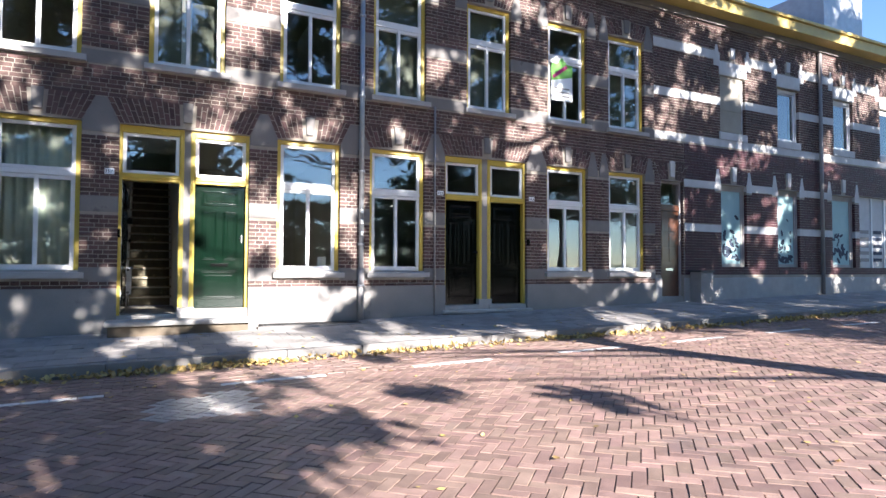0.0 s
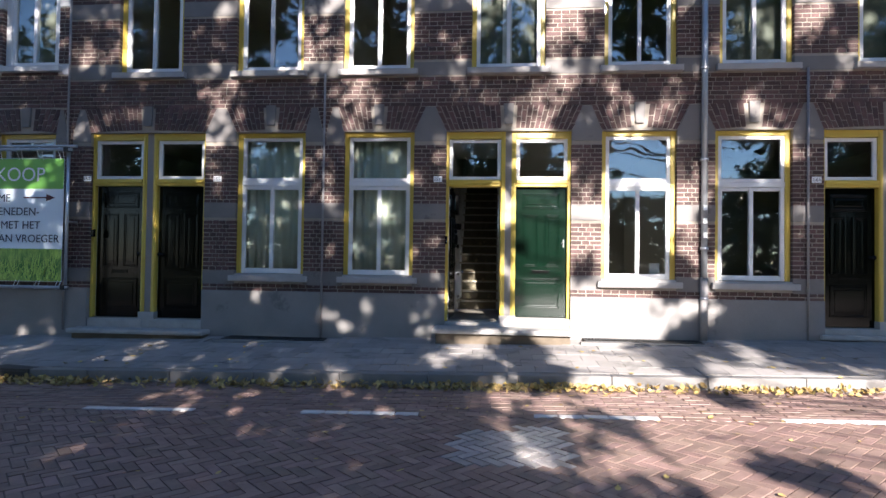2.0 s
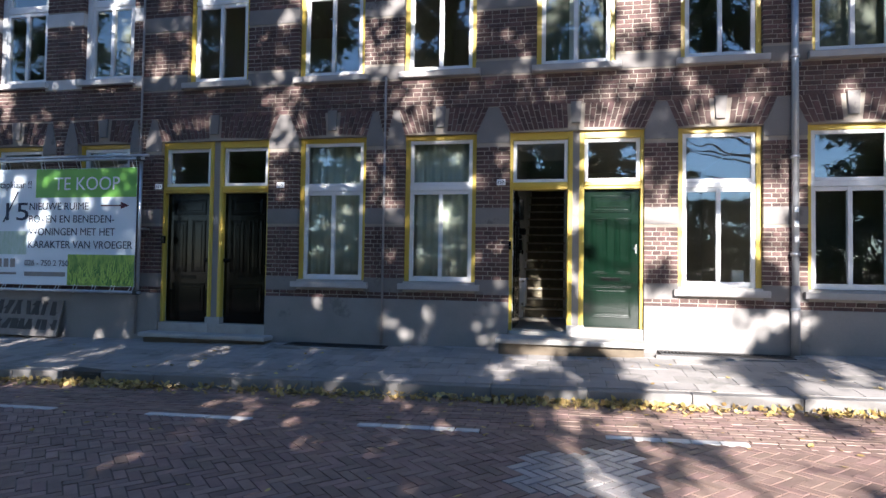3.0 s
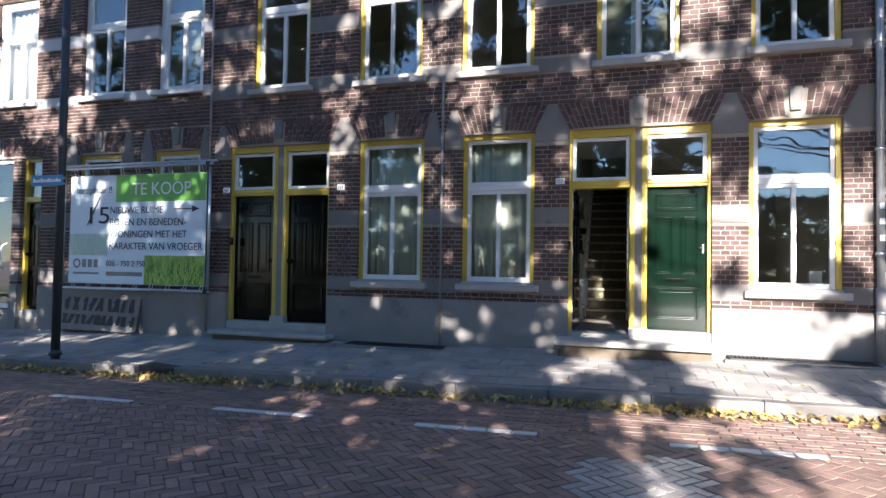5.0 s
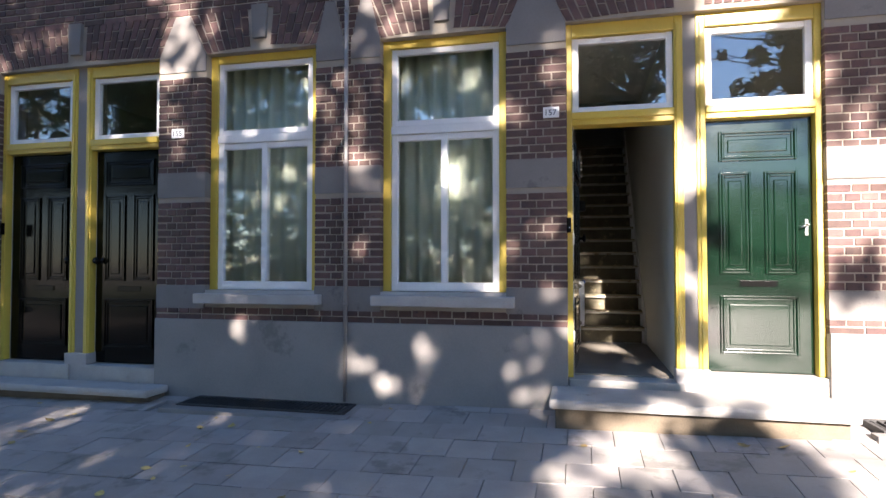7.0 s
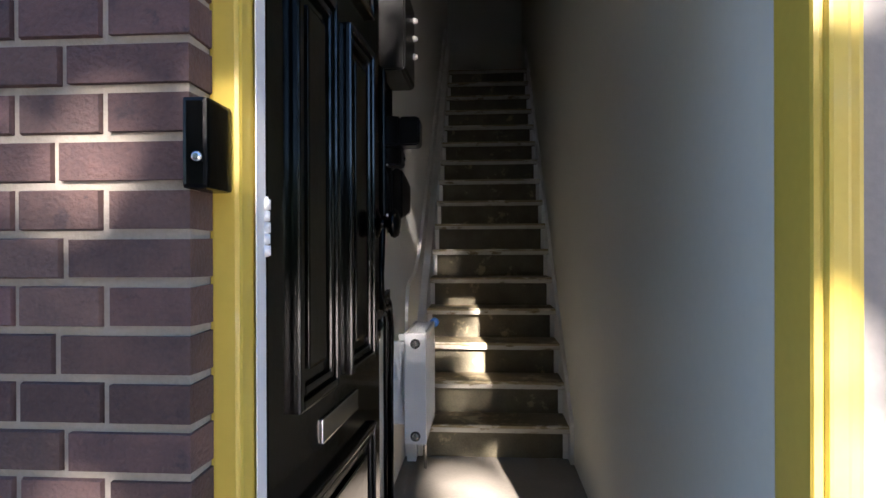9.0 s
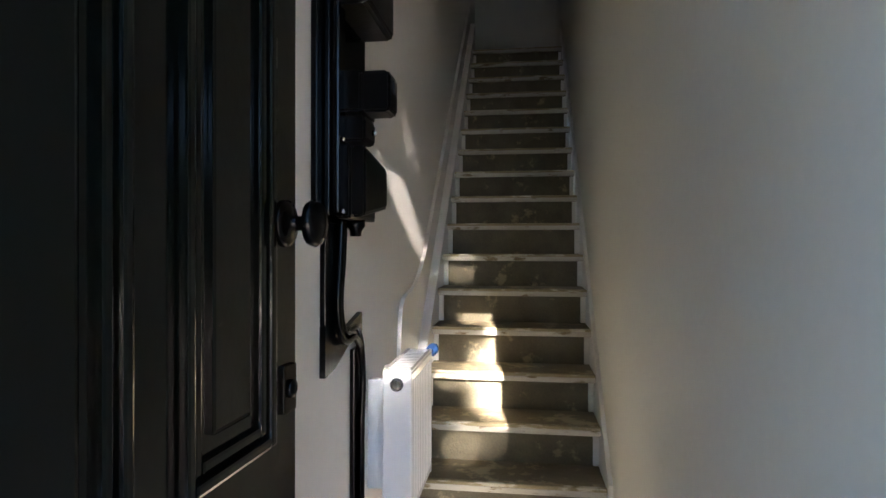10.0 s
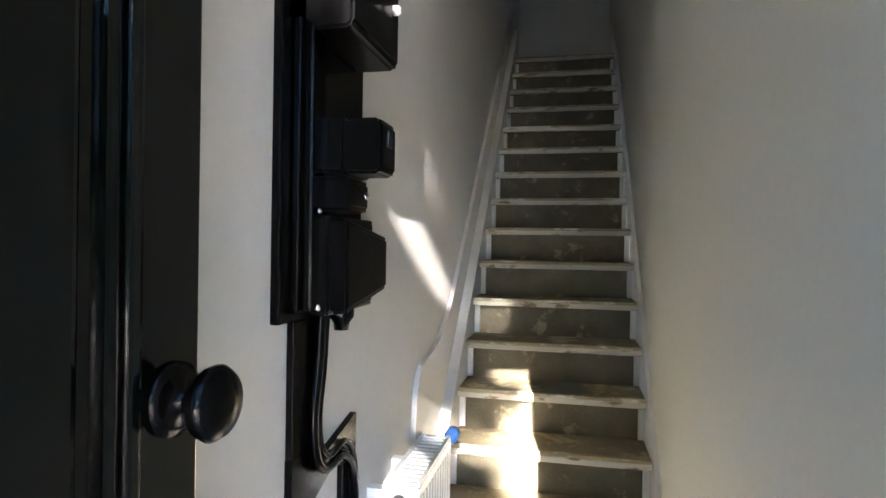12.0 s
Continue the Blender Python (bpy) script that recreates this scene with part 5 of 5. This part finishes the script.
# ---- grates in the pavement ----
for a, b in ((-3.22, -1.74), (1.98, 3.56)):
    y1, y0 = FACE - 0.03, FACE - 0.36
    z = pave_z((y0 + y1) / 2) + 0.012
    g = thing("cellar_grate", "rusty iron bar grate over a cellar shaft", "grate", group="cellar grates", at=(0, 0, SLOPE * (a + b) / 2))
    boxpart("frame_bar", (a, a + 0.03, y0, y1, z - 0.04, z + 0.004), M_IRON, g, bevel=0.003)
    boxpart("frame_bar", (b - 0.03, b, y0, y1, z - 0.04, z + 0.004), M_IRON, g, bevel=0.003)
    boxpart("frame_bar", (a + 0.03, b - 0.03, y0, y0 + 0.03, z - 0.04, z + 0.004), M_IRON, g)
    boxpart("frame_bar", (a + 0.03, b - 0.03, y1 - 0.03, y1, z - 0.04, z + 0.004), M_IRON, g)
    boxpart("stone_edge", (a - 0.08, b + 0.08, y0 - 0.12, y0 - 0.003, z - 0.10, z - 0.006), M_KERB, g, "concrete edge stone", bevel=0.008)
    n = 34
    for k in range(n):
        x = a + 0.05 + (b - a - 0.1) * k / (n - 1)
        bm = bmesh.new()
        box(bm, x - 0.006, x + 0.006, y0 + 0.03, y1 - 0.03, z - 0.035, z)
        part("grate_bar", bm, M_IRON, g)
    # black plate close under the bars in place of the shaft's darkness
    boxpart("shaft", (a + 0.03, b - 0.03, y0 + 0.03, y1 - 0.03, z - 0.09, z - 0.06), M_SPRAY_SHADE, g)

# ---- trees across the street ----
def tree(x, y, height, w0, w1, bottom, clump_count, seed, label, trunk_r=0.24, bough=(), gaps=()):
    rnd = random.Random(seed)
    t = thing("tree", label, "tree", group="street trees", at=(x, y, 0))
    bm = bmesh.new()
    top = height * 0.8

    def width(u):
        z = bottom + u * (height - bottom)
        f = min(1.0, max(0.0, (z - 9.5) / 0.9))
        w = w0 + (w1 - w0) * f * f * (3 - 2 * f)
        return w * (math.sqrt(max(0.05, 1 - ((u - 0.75) / 0.27) ** 2)) if u > 0.75 else 1.0)

    segs = [Vector((0, 0, ROAD - 0.6))]
    for k in range(1, 8):
        segs.append(Vector((rnd.uniform(-0.08, 0.08) * k, rnd.uniform(-0.08, 0.08) * k, ROAD + top * k / 7)))
    for k in range(7):
        tube(bm, segs[k], segs[k + 1], trunk_r * (1 - k * 0.12), trunk_r * (1 - (k + 1) * 0.12), 12, caps=False)
    part("trunk", bm, M_BARK, t)
    tips = []
    for k in range(20):
        bm = bmesh.new()
        h = bottom * 0.85 + (top * 0.97 - bottom * 0.85) * (k + 0.5) / 20
        j = min(6, int((h - ROAD) / top * 7))
        p = segs[j].lerp(segs[j + 1], (h - segs[j].z) / (segs[j + 1].z - segs[j].z))
        a = k * 2.4 + rnd.uniform(-0.4, 0.4)
        d = Vector((math.cos(a), 0.6 * math.sin(a), rnd.uniform(0.15, 0.6))).normalized()
        ln = width(max(0.0, (h - bottom) / (height - bottom))) * rnd.uniform(0.6, 0.9)
        r = trunk_r * 0.3
        for s in range(4):
            q = p + d * (ln / 4)
            tube(bm, p, q, r, r * 0.65, 7, caps=False)
            r *= 0.65
            for _ in range(2 if s else 0):
                e = q + Vector((rnd.gauss(0, 1), rnd.gauss(0, 1), rnd.gauss(0.1, 0.6))).normalized() * ln * 0.25
                tube(bm, q, e, r * 0.8, r * 0.25, 5, caps=False)
                tips.append(e)
            p = q
            d = (d + Vector((rnd.gauss(0, 0.2), rnd.gauss(0, 0.2), rnd.gauss(0, 0.12)))).normalized()
        part("limb", bm, M_BARK, t)
    clumps = []
    while len(clumps) < clump_count:
        u, f = rnd.random() ** 1.2, rnd.uniform(-1, 1)
        w = width(u)
        d = min(w * 0.55, 2.8) * (1 - f ** 6)
        clumps.append((Vector((w * f, rnd.uniform(-d, d), bottom + u * (height - bottom))), rnd.uniform(0.42, 0.85)))
    clumps += [(q, 0.4) for q in tips if q.z > bottom]
    # added boughs, out of view, that only shade parts of front, street and hall
    for bx, bz, spread, count in bough:
        bm = bmesh.new()
        p = Vector((0, 0, bz - 1.2))
        q = Vector((bx, -0.4, bz))
        tube(bm, p, q, 0.05, 0.012, 7, caps=False)
        part("limb", bm, M_BARK, t)
        for _ in range(count):
            clumps.append((q + Vector((rnd.gauss(0, spread), rnd.gauss(0, 0.5), rnd.gauss(0, spread * 0.8))), rnd.uniform(0.2, 0.42)))
    # clumps dropped where the sun should pass
    clumps = [c for c in clumps if not any(a < c[0].x < b and d < c[0].z < e for a, b, d, e in gaps)]
    verts, faces = [], []
    for c, r in clumps:
        for _ in range(int(230 * r)):
            p = c + Vector((rnd.gauss(0, 1), rnd.gauss(0, 1), rnd.gauss(0, 0.75))) * r * 0.4
            s = rnd.uniform(0.085, 0.14)
            e = Euler((rnd.uniform(-1, 1), rnd.uniform(-1, 1), rnd.uniform(0, 6.3))).to_matrix()
            j = len(verts)
            for u, w, b in ((-1, 0, 0), (-0.2, -0.6, 0.12), (0.9, 0, -0.1), (-0.2, 0.6, 0.12)):
                verts.append(tuple(p + e @ Vector((u * s, w * s, b * s))))
            faces += [(j, j + 1, j + 2), (j, j + 2, j + 3)]
    solid("crown", verts, faces, M_LEAF, t, "green leaves turning yellow, with gaps")
    return t


for i, row in enumerate(TREES):
    tree(*row, 20 + i, "tall broadleaf street tree with a dense crown", 0.36 if i == 2 else 0.24, SHADE_BOUGHS.get(i, ()), SUN_GAPS.get(i, ()))

# ---- kerb, gully ----
kx = -15.0
while kx < 30:
    boxpart("kerb_stone", (kx + 0.003, kx + 0.997, KERB_Y, KERB_Y + 0.15, ROAD - 0.1, PAVE_K + 0.004), M_KERB, pavement, bevel=0.012)
    kx += 1.0
gl = thing("street_gully", "dark iron kerb gully in the pavement edge", "gully", at=(0, 0, SLOPE * -5))
boxpart("frame", (-5.24, -4.72, KERB_Y - 0.02, KERB_Y + 0.3, ROAD - 0.05, PAVE_K + 0.012), M_IRON, gl, bevel=0.006)
# black plate on the solid frame, painted as the shaded opening
boxpart("inlet_shade", (-5.19, -4.77, KERB_Y - 0.024, KERB_Y - 0.0195, ROAD + 0.01, PAVE_K - 0.02), M_SPRAY_SHADE, gl)

# ---- bricks of the fronts ----
COURSE = 0.0634


def blocked(z):
    """The stretches at height z that hold no plain brick."""
    out = [(a, b) for a, b, z0, z1 in block if z0 - 0.012 < z < z1 + 0.012]
    for hs in (holes, holes_l, holes_r):
        out += [(a, b) for a, b, z0, z1 in hs if z0 < z < z1 + 0.02]
    for x0, x1, z0, rise, splay in arches:
        if z0 <= z < z0 + rise + 0.012:
            f = min(1.0, (z - z0) / rise)
            out.append((x0 - splay * f - 0.006, x1 + splay * f + 0.006))
    for x0, x1, z0, m in springers:
        if z0 - 0.15 - 0.02 < z < z0 + 0.38:
            f = max(0.0, (z - z0) / 0.36)
            out.append((x0 + m * f - 0.005, x1 - m * f + 0.005))
    return out


L, H, J = 0.222, 0.106, 0.010
mesh_cache = {}


def piece_mesh(name, w, h, d, material):
    key = (name, round(w, 3), round(h, 3), round(d, 3))
    if key not in mesh_cache:
        c = min(0.002, w / 6)
        v = [(0, 0, 0), (w, 0, 0), (w, 0, h), (0, 0, h)]
        f = [(c, -d, c), (w - c, -d, c), (w - c, -d, h - c), (c, -d, h - c)]
        me = bpy.data.meshes.new(name)
        me.from_pydata(v + f, [], [(4, 5, 6, 7), (0, 1, 5, 4), (1, 2, 6, 5), (2, 3, 7, 6), (3, 0, 4, 7)])
        me.materials.append(material)
        mesh_cache[key] = me
    return mesh_cache[key]


def hole_edge(x, z):
    return any((abs(x - a) < 0.002 or abs(x - b) < 0.002) and z0 < z < z1 for hs in (holes, holes_l, holes_r) for a, b, z0, z1 in hs)


def course(width, r):
    """The brick lengths of one course over a stretch of wall."""
    if width < 0.62:
        n = max(2, round(width / 0.108))
        unit = [1.0] * n if r % 2 else [1.5, *([1.0] * (n - 3)), 1.6] if n > 3 else [1.3, 1.7]
        if r % 4 == 2:
            unit = unit[::-1]
        k = (width - J * (len(unit) - 1)) / sum(unit)
        return [u * k for u in unit]
    out, left, first = [], width, True
    while left > 0.03:
        w = (H if r % 2 else L) + random.uniform(-0.005, 0.005)
        if first and r % 4 == 2:
            w = L * 0.75
        first = False
        if w > left or left - w < 0.05 + J:
            w = left
        out.append(w)
        left -= w + J
    return out


def lay_bricks(x0, x1, z0, z1, near):
    verts, faces, single = [], [], []
    rows = int((z1 - z0) / COURSE)
    for r in range(rows):
        z = z0 + r * COURSE
        for a, b in spans(x0, x1, blocked(z + 0.026)):
            ea, eb = hole_edge(a, z + 0.026), hole_edge(b, z + 0.026)
            xa, xb = a - 0.006 if ea else a + 0.004, b + 0.006 if eb else b - 0.004
            if xb - xa < 0.03:
                continue
            x = xa
            ws = course(xb - xa, r)
            for n, w in enumerate(ws):
                hgt = COURSE - J + random.uniform(-0.002, 0.002)
                deep = (n == 0 and ea) or (n == len(ws) - 1 and eb)
                if near(x, z):
                    single.append((x, z, w, hgt, deep))
                else:
                    j, c, d = len(verts), 0.003, FACE - random.uniform(-0.001, 0.003)
                    y = -0.003 if deep else FACE + 0.0068
                    dz = random.uniform(-0.0012, 0.0012)
                    verts += [(x, y, z), (x + w, y, z), (x + w, y, z + hgt), (x, y, z + hgt),
                              (x + c, d, z + c), (x + w - c, d, z + c + dz), (x + w - c, d, z + hgt - c + dz), (x + c, d, z + hgt - c)]
                    faces += [(j + 4, j + 5, j + 6, j + 7), (j, j + 1, j + 5, j + 4), (j + 1, j + 2, j + 6, j + 5), (j + 2, j + 3, j + 7, j + 6), (j + 3, j, j + 4, j + 7)]
                x += w + J
    return verts, faces, single


def near_brick(x, z):
    return (-0.48 < x < 0.0 or 1.8 < x < 2.0) and 0.7 < z < 2.9


v, f, single = lay_bricks(XM0, XM1, 0.746, TOP, near_brick)
tagged(solid("bricks", v, f, M_BRICK, wall_mid), "brown bricks of the terrace front", kind="stuff")
for x, z, w, hgt, deep in single[:300]:
    d = FACE + 0.0775 if deep else FACE + 0.0068
    ob = new("brick", piece_mesh("brick", round(w, 3), 0.0534, d - FACE + random.choice((0.0, 0.001, 0.002)), M_BRICK_P))
    ob.location, ob.parent = (x, d, z), wall_mid
v, f, single = lay_bricks(XL, XM0 - 0.003, 0.777, TOP, lambda x, z: False)
tagged(solid("bricks", v, f, M_BRICK, wall_left), "brown bricks of the neighbouring front", kind="stuff")
v, f, single = lay_bricks(XM1 + 0.003, 24.0, 4.21, TOP, lambda x, z: False)
tagged(solid("bricks", v, f, M_BRICK, wall_right), "brown upstairs bricks", kind="stuff")
J = 0.0025
v, f, single = lay_bricks(11.44, 24.0, 0.94, 4.015, lambda x, z: False)
tagged(solid("bricks", v, f, M_REDBRICK, wall_right), "dark red painted bricks", kind="stuff")
J = 0.010
v, f, single = lay_bricks(XM1 + 0.003, 11.43, 0.94, 4.015, lambda x, z: False)
tagged(solid("bricks", v, f, M_BRICK, wall_right), "brown bricks beside the brown door", kind="stuff")

# ---- pavement tiles ----
verts, faces, k = [], [], 0
TS = 0.30
ys = []
y = KERB_Y + 0.153
while y < FACE - 0.03:
    ys.append((y, min(y + TS, FACE - 0.028)))
    y += TS
tile_mesh = None
for r, (ya, yb) in enumerate(ys):
    x = -15 + (0.15 if r % 2 else 0)
    while x < 30:
        g, c, t = 0.001, 0.002, random.uniform(-0.003, 0.003)
        in_grate = any(a - 0.1 < x + 0.15 < b + 0.1 and yb > FACE - 0.35 for a, b in ((-3.22, -1.74), (1.98, 3.56)))
        in_step = any(a < x and x + TS < b and ya > y0 for a, b, y0 in ((-0.1, 1.78, -0.58), (-5.6, -3.52, -0.37)))
        if not in_grate and not in_step:
            za, zb = pave_z(ya) + t, pave_z(yb) + t
            if -3.0 < x < 3.6 and yb - ya > 0.29 and k < 150:
                if tile_mesh is None:
                    s = math.atan2(PAVE_W - PAVE_K, FACE - KERB_Y)
                    me = bpy.data.meshes.new("paving_tile")
                    q = TS - g
                    me.from_pydata([(g, g, -0.03), (q, g, -0.03), (q, q, -0.03), (g, q, -0.03), (g + c, g + c, 0), (q - c, g + c, 0), (q - c, q - c, 0), (g + c, q - c, 0)], [],
                                   [(4, 5, 6, 7), (0, 1, 5, 4), (1, 2, 6, 5), (2, 3, 7, 6), (3, 0, 4, 7)])
                    me.materials.append(M_TILE_P)
                    tile_mesh = me
                ob = new("paving_tile", tile_mesh)
                ob.location, ob.rotation_euler, ob.parent = (x, ya, za), (s + random.uniform(-0.006, 0.006), random.uniform(-0.006, 0.006), 0), pavement
                k += 1
            else:
                j = len(verts)
                verts += [(x + g, ya + g, za - 0.03), (x + TS - g, ya + g, za - 0.03), (x + TS - g, yb - g, zb - 0.03), (x + g, yb - g, zb - 0.03),
                          (x + g + c, ya + g + c, za), (x + TS - g - c, ya + g + c, za), (x + TS - g - c, yb - g - c, zb), (x + g + c, yb - g - c, zb)]
                faces += [(j + 4, j + 5, j + 6, j + 7), (j, j + 1, j + 5, j + 4), (j + 1, j + 2, j + 6, j + 5), (j + 2, j + 3, j + 7, j + 6), (j + 3, j, j + 4, j + 7)]
        x += TS
tagged(solid("paving_tiles", verts, faces, M_TILE, pavement), "square grey concrete tiles", kind="stuff")
bm = bmesh.new()
vs = [bm.verts.new(p) for p in ((-15, KERB_Y + 0.15, PAVE_K - 0.012), (30, KERB_Y + 0.15, PAVE_K - 0.012), (30, FACE + 0.1, PAVE_W - 0.012), (-15, FACE + 0.1, PAVE_W - 0.012))]
bm.faces.new(vs)
part("bedding", bm, M_TILESAND, pavement, "grey sand between the tiles")

# ---- road pavers ----
PL, PW = 0.20, 0.082


def paver_block(cx, cy, ang, near, singles, verts, faces, l=PL, w=PW):
    ca, sa = math.cos(ang), math.sin(ang)
    g, c = 0.0018, 0.003
    t = random.uniform(-0.003, 0.003)
    if near:
        singles.append((cx, cy, ang, t))
        return
    j = len(verts)
    tx, ty = random.uniform(-0.02, 0.02), random.uniform(-0.02, 0.02)
    for hx, hy, z in ((l / 2 - g, w / 2 - g, -0.028), (l / 2 - g - c, w / 2 - g - c, 0)):
        for sx, sy in ((-1, -1), (1, -1), (1, 1), (-1, 1)):
            u, v = sx * hx, sy * hy
            verts.append((cx + u * ca - v * sa, cy + u * sa + v * ca, ROAD + z + t + (u * tx + v * ty if z == 0 else 0)))
    faces.extend([(j + 4, j + 5, j + 6, j + 7), (j, j + 1, j + 5, j + 4), (j + 1, j + 2, j + 6, j + 5), (j + 2, j + 3, j + 7, j + 6), (j + 3, j, j + 4, j + 7)])


verts, faces, singles = [], [], []
# herringbone: a stretcher and a header to each cell, turned by 45 degrees
X0, X1, Y0, Y1 = -12.0, 22.0, -14.4, -3.46
ca = math.sqrt(0.5)
taken = 0
for i in range(-330, 330):
    for j in range(-90, 90):
        for px, py, ang in ((PL / 2, PW / 2, 0.0), (PW / 2, PW + PL / 2, math.pi / 2)):
            u, v = i * PW + j * PL + px, i * PW - j * PL + py
            x, y = 4.0 + (u + v) * ca, -8.0 + (v - u) * ca
            if X0 < x < X1 and Y0 < y < Y1 and not (y < -11 and (x < -4 or x > 12)):
                paver_block(x, y, ang - math.pi / 4, 0.44 < x < 1.27 and -4.78 < y < -3.70 and y > -5.6 + 0.7 * x and y < -4.1 + 0.33 * x, singles, verts, faces)
# rows along the gutter
r = 0
y = KERB_Y - 0.012 - PW / 2
while y > Y1 + 0.11 + PW / 2:
    x = -14.0 + (PL / 2 if r % 2 else 0)
    while x < 26:
        paver_block(x, y, 0.0, False, singles, verts, faces)
        x += PL
    y -= PW
    r += 1
bm = bmesh.new()
bm.faces.new([bm.verts.new(p) for p in ((-15, -14.4, ROAD - 0.008), (30, -14.4, ROAD - 0.008), (30, KERB_Y, ROAD - 0.008), (-15, KERB_Y, ROAD - 0.008))])
part("joint_sand", bm, M_SAND, road, "dark sand between the pavers")
tagged(solid("pavers", verts, faces, M_PAVER, road), "worn red clay pavers", kind="stuff")
me = piece_mesh("paver", PL - 0.012, PW - 0.012, 0.02, M_PALEPAVER)
for cx, cy, ang, t in singles:
    ob = new("paver", me)
    ob["label"] = "pale grey replacement paver"
    m = Matrix.Translation((cx, cy, ROAD + t - 0.02)) @ Matrix.Rotation(ang, 4, "Z") @ Matrix.Rotation(-math.pi / 2, 4, "X") @ Matrix.Translation((-PL / 2 + 0.006, 0, -PW / 2 + 0.006))
    ob.matrix_world, ob.parent = m, road
# white line blocks
for k in range(-6, 10):
    for b in range(5):
        x = -1.03 + 2.12 * k + b * 0.218
        boxpart("line_block", (x, x + 0.208, -3.44, -3.345, ROAD - 0.03, ROAD + 0.002 + random.uniform(0, 0.003)), M_LINE, road, bevel=0.004)
    for b in range(5):
        x = -1.03 + 2.12 * k + 1.09 + b * 0.206
        boxpart("edge_paver", (x, x + 0.2, -3.44, -3.345, ROAD - 0.03, ROAD + random.uniform(-0.002, 0.002)), M_PAVER_P, road, bevel=0.004)

# ---- fallen leaves ----
verts, faces = [], []
rnd = random.Random(5)


def litter(x, y, z, s, flat):
    e = Euler((rnd.gauss(0, 0.6) * flat, rnd.gauss(0, 0.6) * flat, rnd.uniform(0, 6.3))).to_matrix()
    j, cup = len(verts), rnd.uniform(0.0, 0.45)
    ring = [(-1.0, 0.0), (-0.55, -0.5), (0.1, -0.62), (0.6, -0.3), (1.05, 0.0), (0.6, 0.3), (0.1, 0.62), (-0.55, 0.5)]
    pts = [e @ Vector((u * s, w * s, cup * s * (u * u + 1.4 * w * w))) for u, w in ring] + [e @ Vector((0, 0, 0))]
    lo = min(p.z for p in pts)
    for p in pts:
        verts.append((x + p.x, y + p.y, z + SLOPE * x + p.z - lo + 0.002))
    for q in range(8):
        faces.append((j + q, j + (q + 1) % 8, j + 8))


for _ in range(9000):
    x = rnd.uniform(-12, 20)
    pile = 0.55 + 0.45 * math.sin(x * 1.7) * math.sin(x * 0.6 + 1)
    if rnd.random() > pile * (1.0 if x < 4 else 0.75):
        continue
    d = abs(rnd.gauss(0, 0.10))
    litter(x, KERB_Y - 0.03 - d, ROAD + rnd.uniform(0, 0.045) * max(0, 1 - d / 0.2), rnd.uniform(0.017, 0.042), 0.9)
for _ in range(420):
    litter(rnd.uniform(-9, 14), rnd.uniform(-8.5, -2.5) if rnd.random() < 0.6 else rnd.uniform(-3.6, -2.5), ROAD + 0.003, rnd.uniform(0.014, 0.036), 0.25)
for _ in range(120):
    y = rnd.uniform(KERB_Y + 0.05, -0.2)
    litter(rnd.uniform(-9, 12), y, pave_z(y) + 0.003, rnd.uniform(0.018, 0.045), 0.25)
tagged(solid("fallen_leaves", verts, faces, M_LITTER), "dry yellow and brown leaves heaped along the kerb", "fallen leaves", kind="stuff")
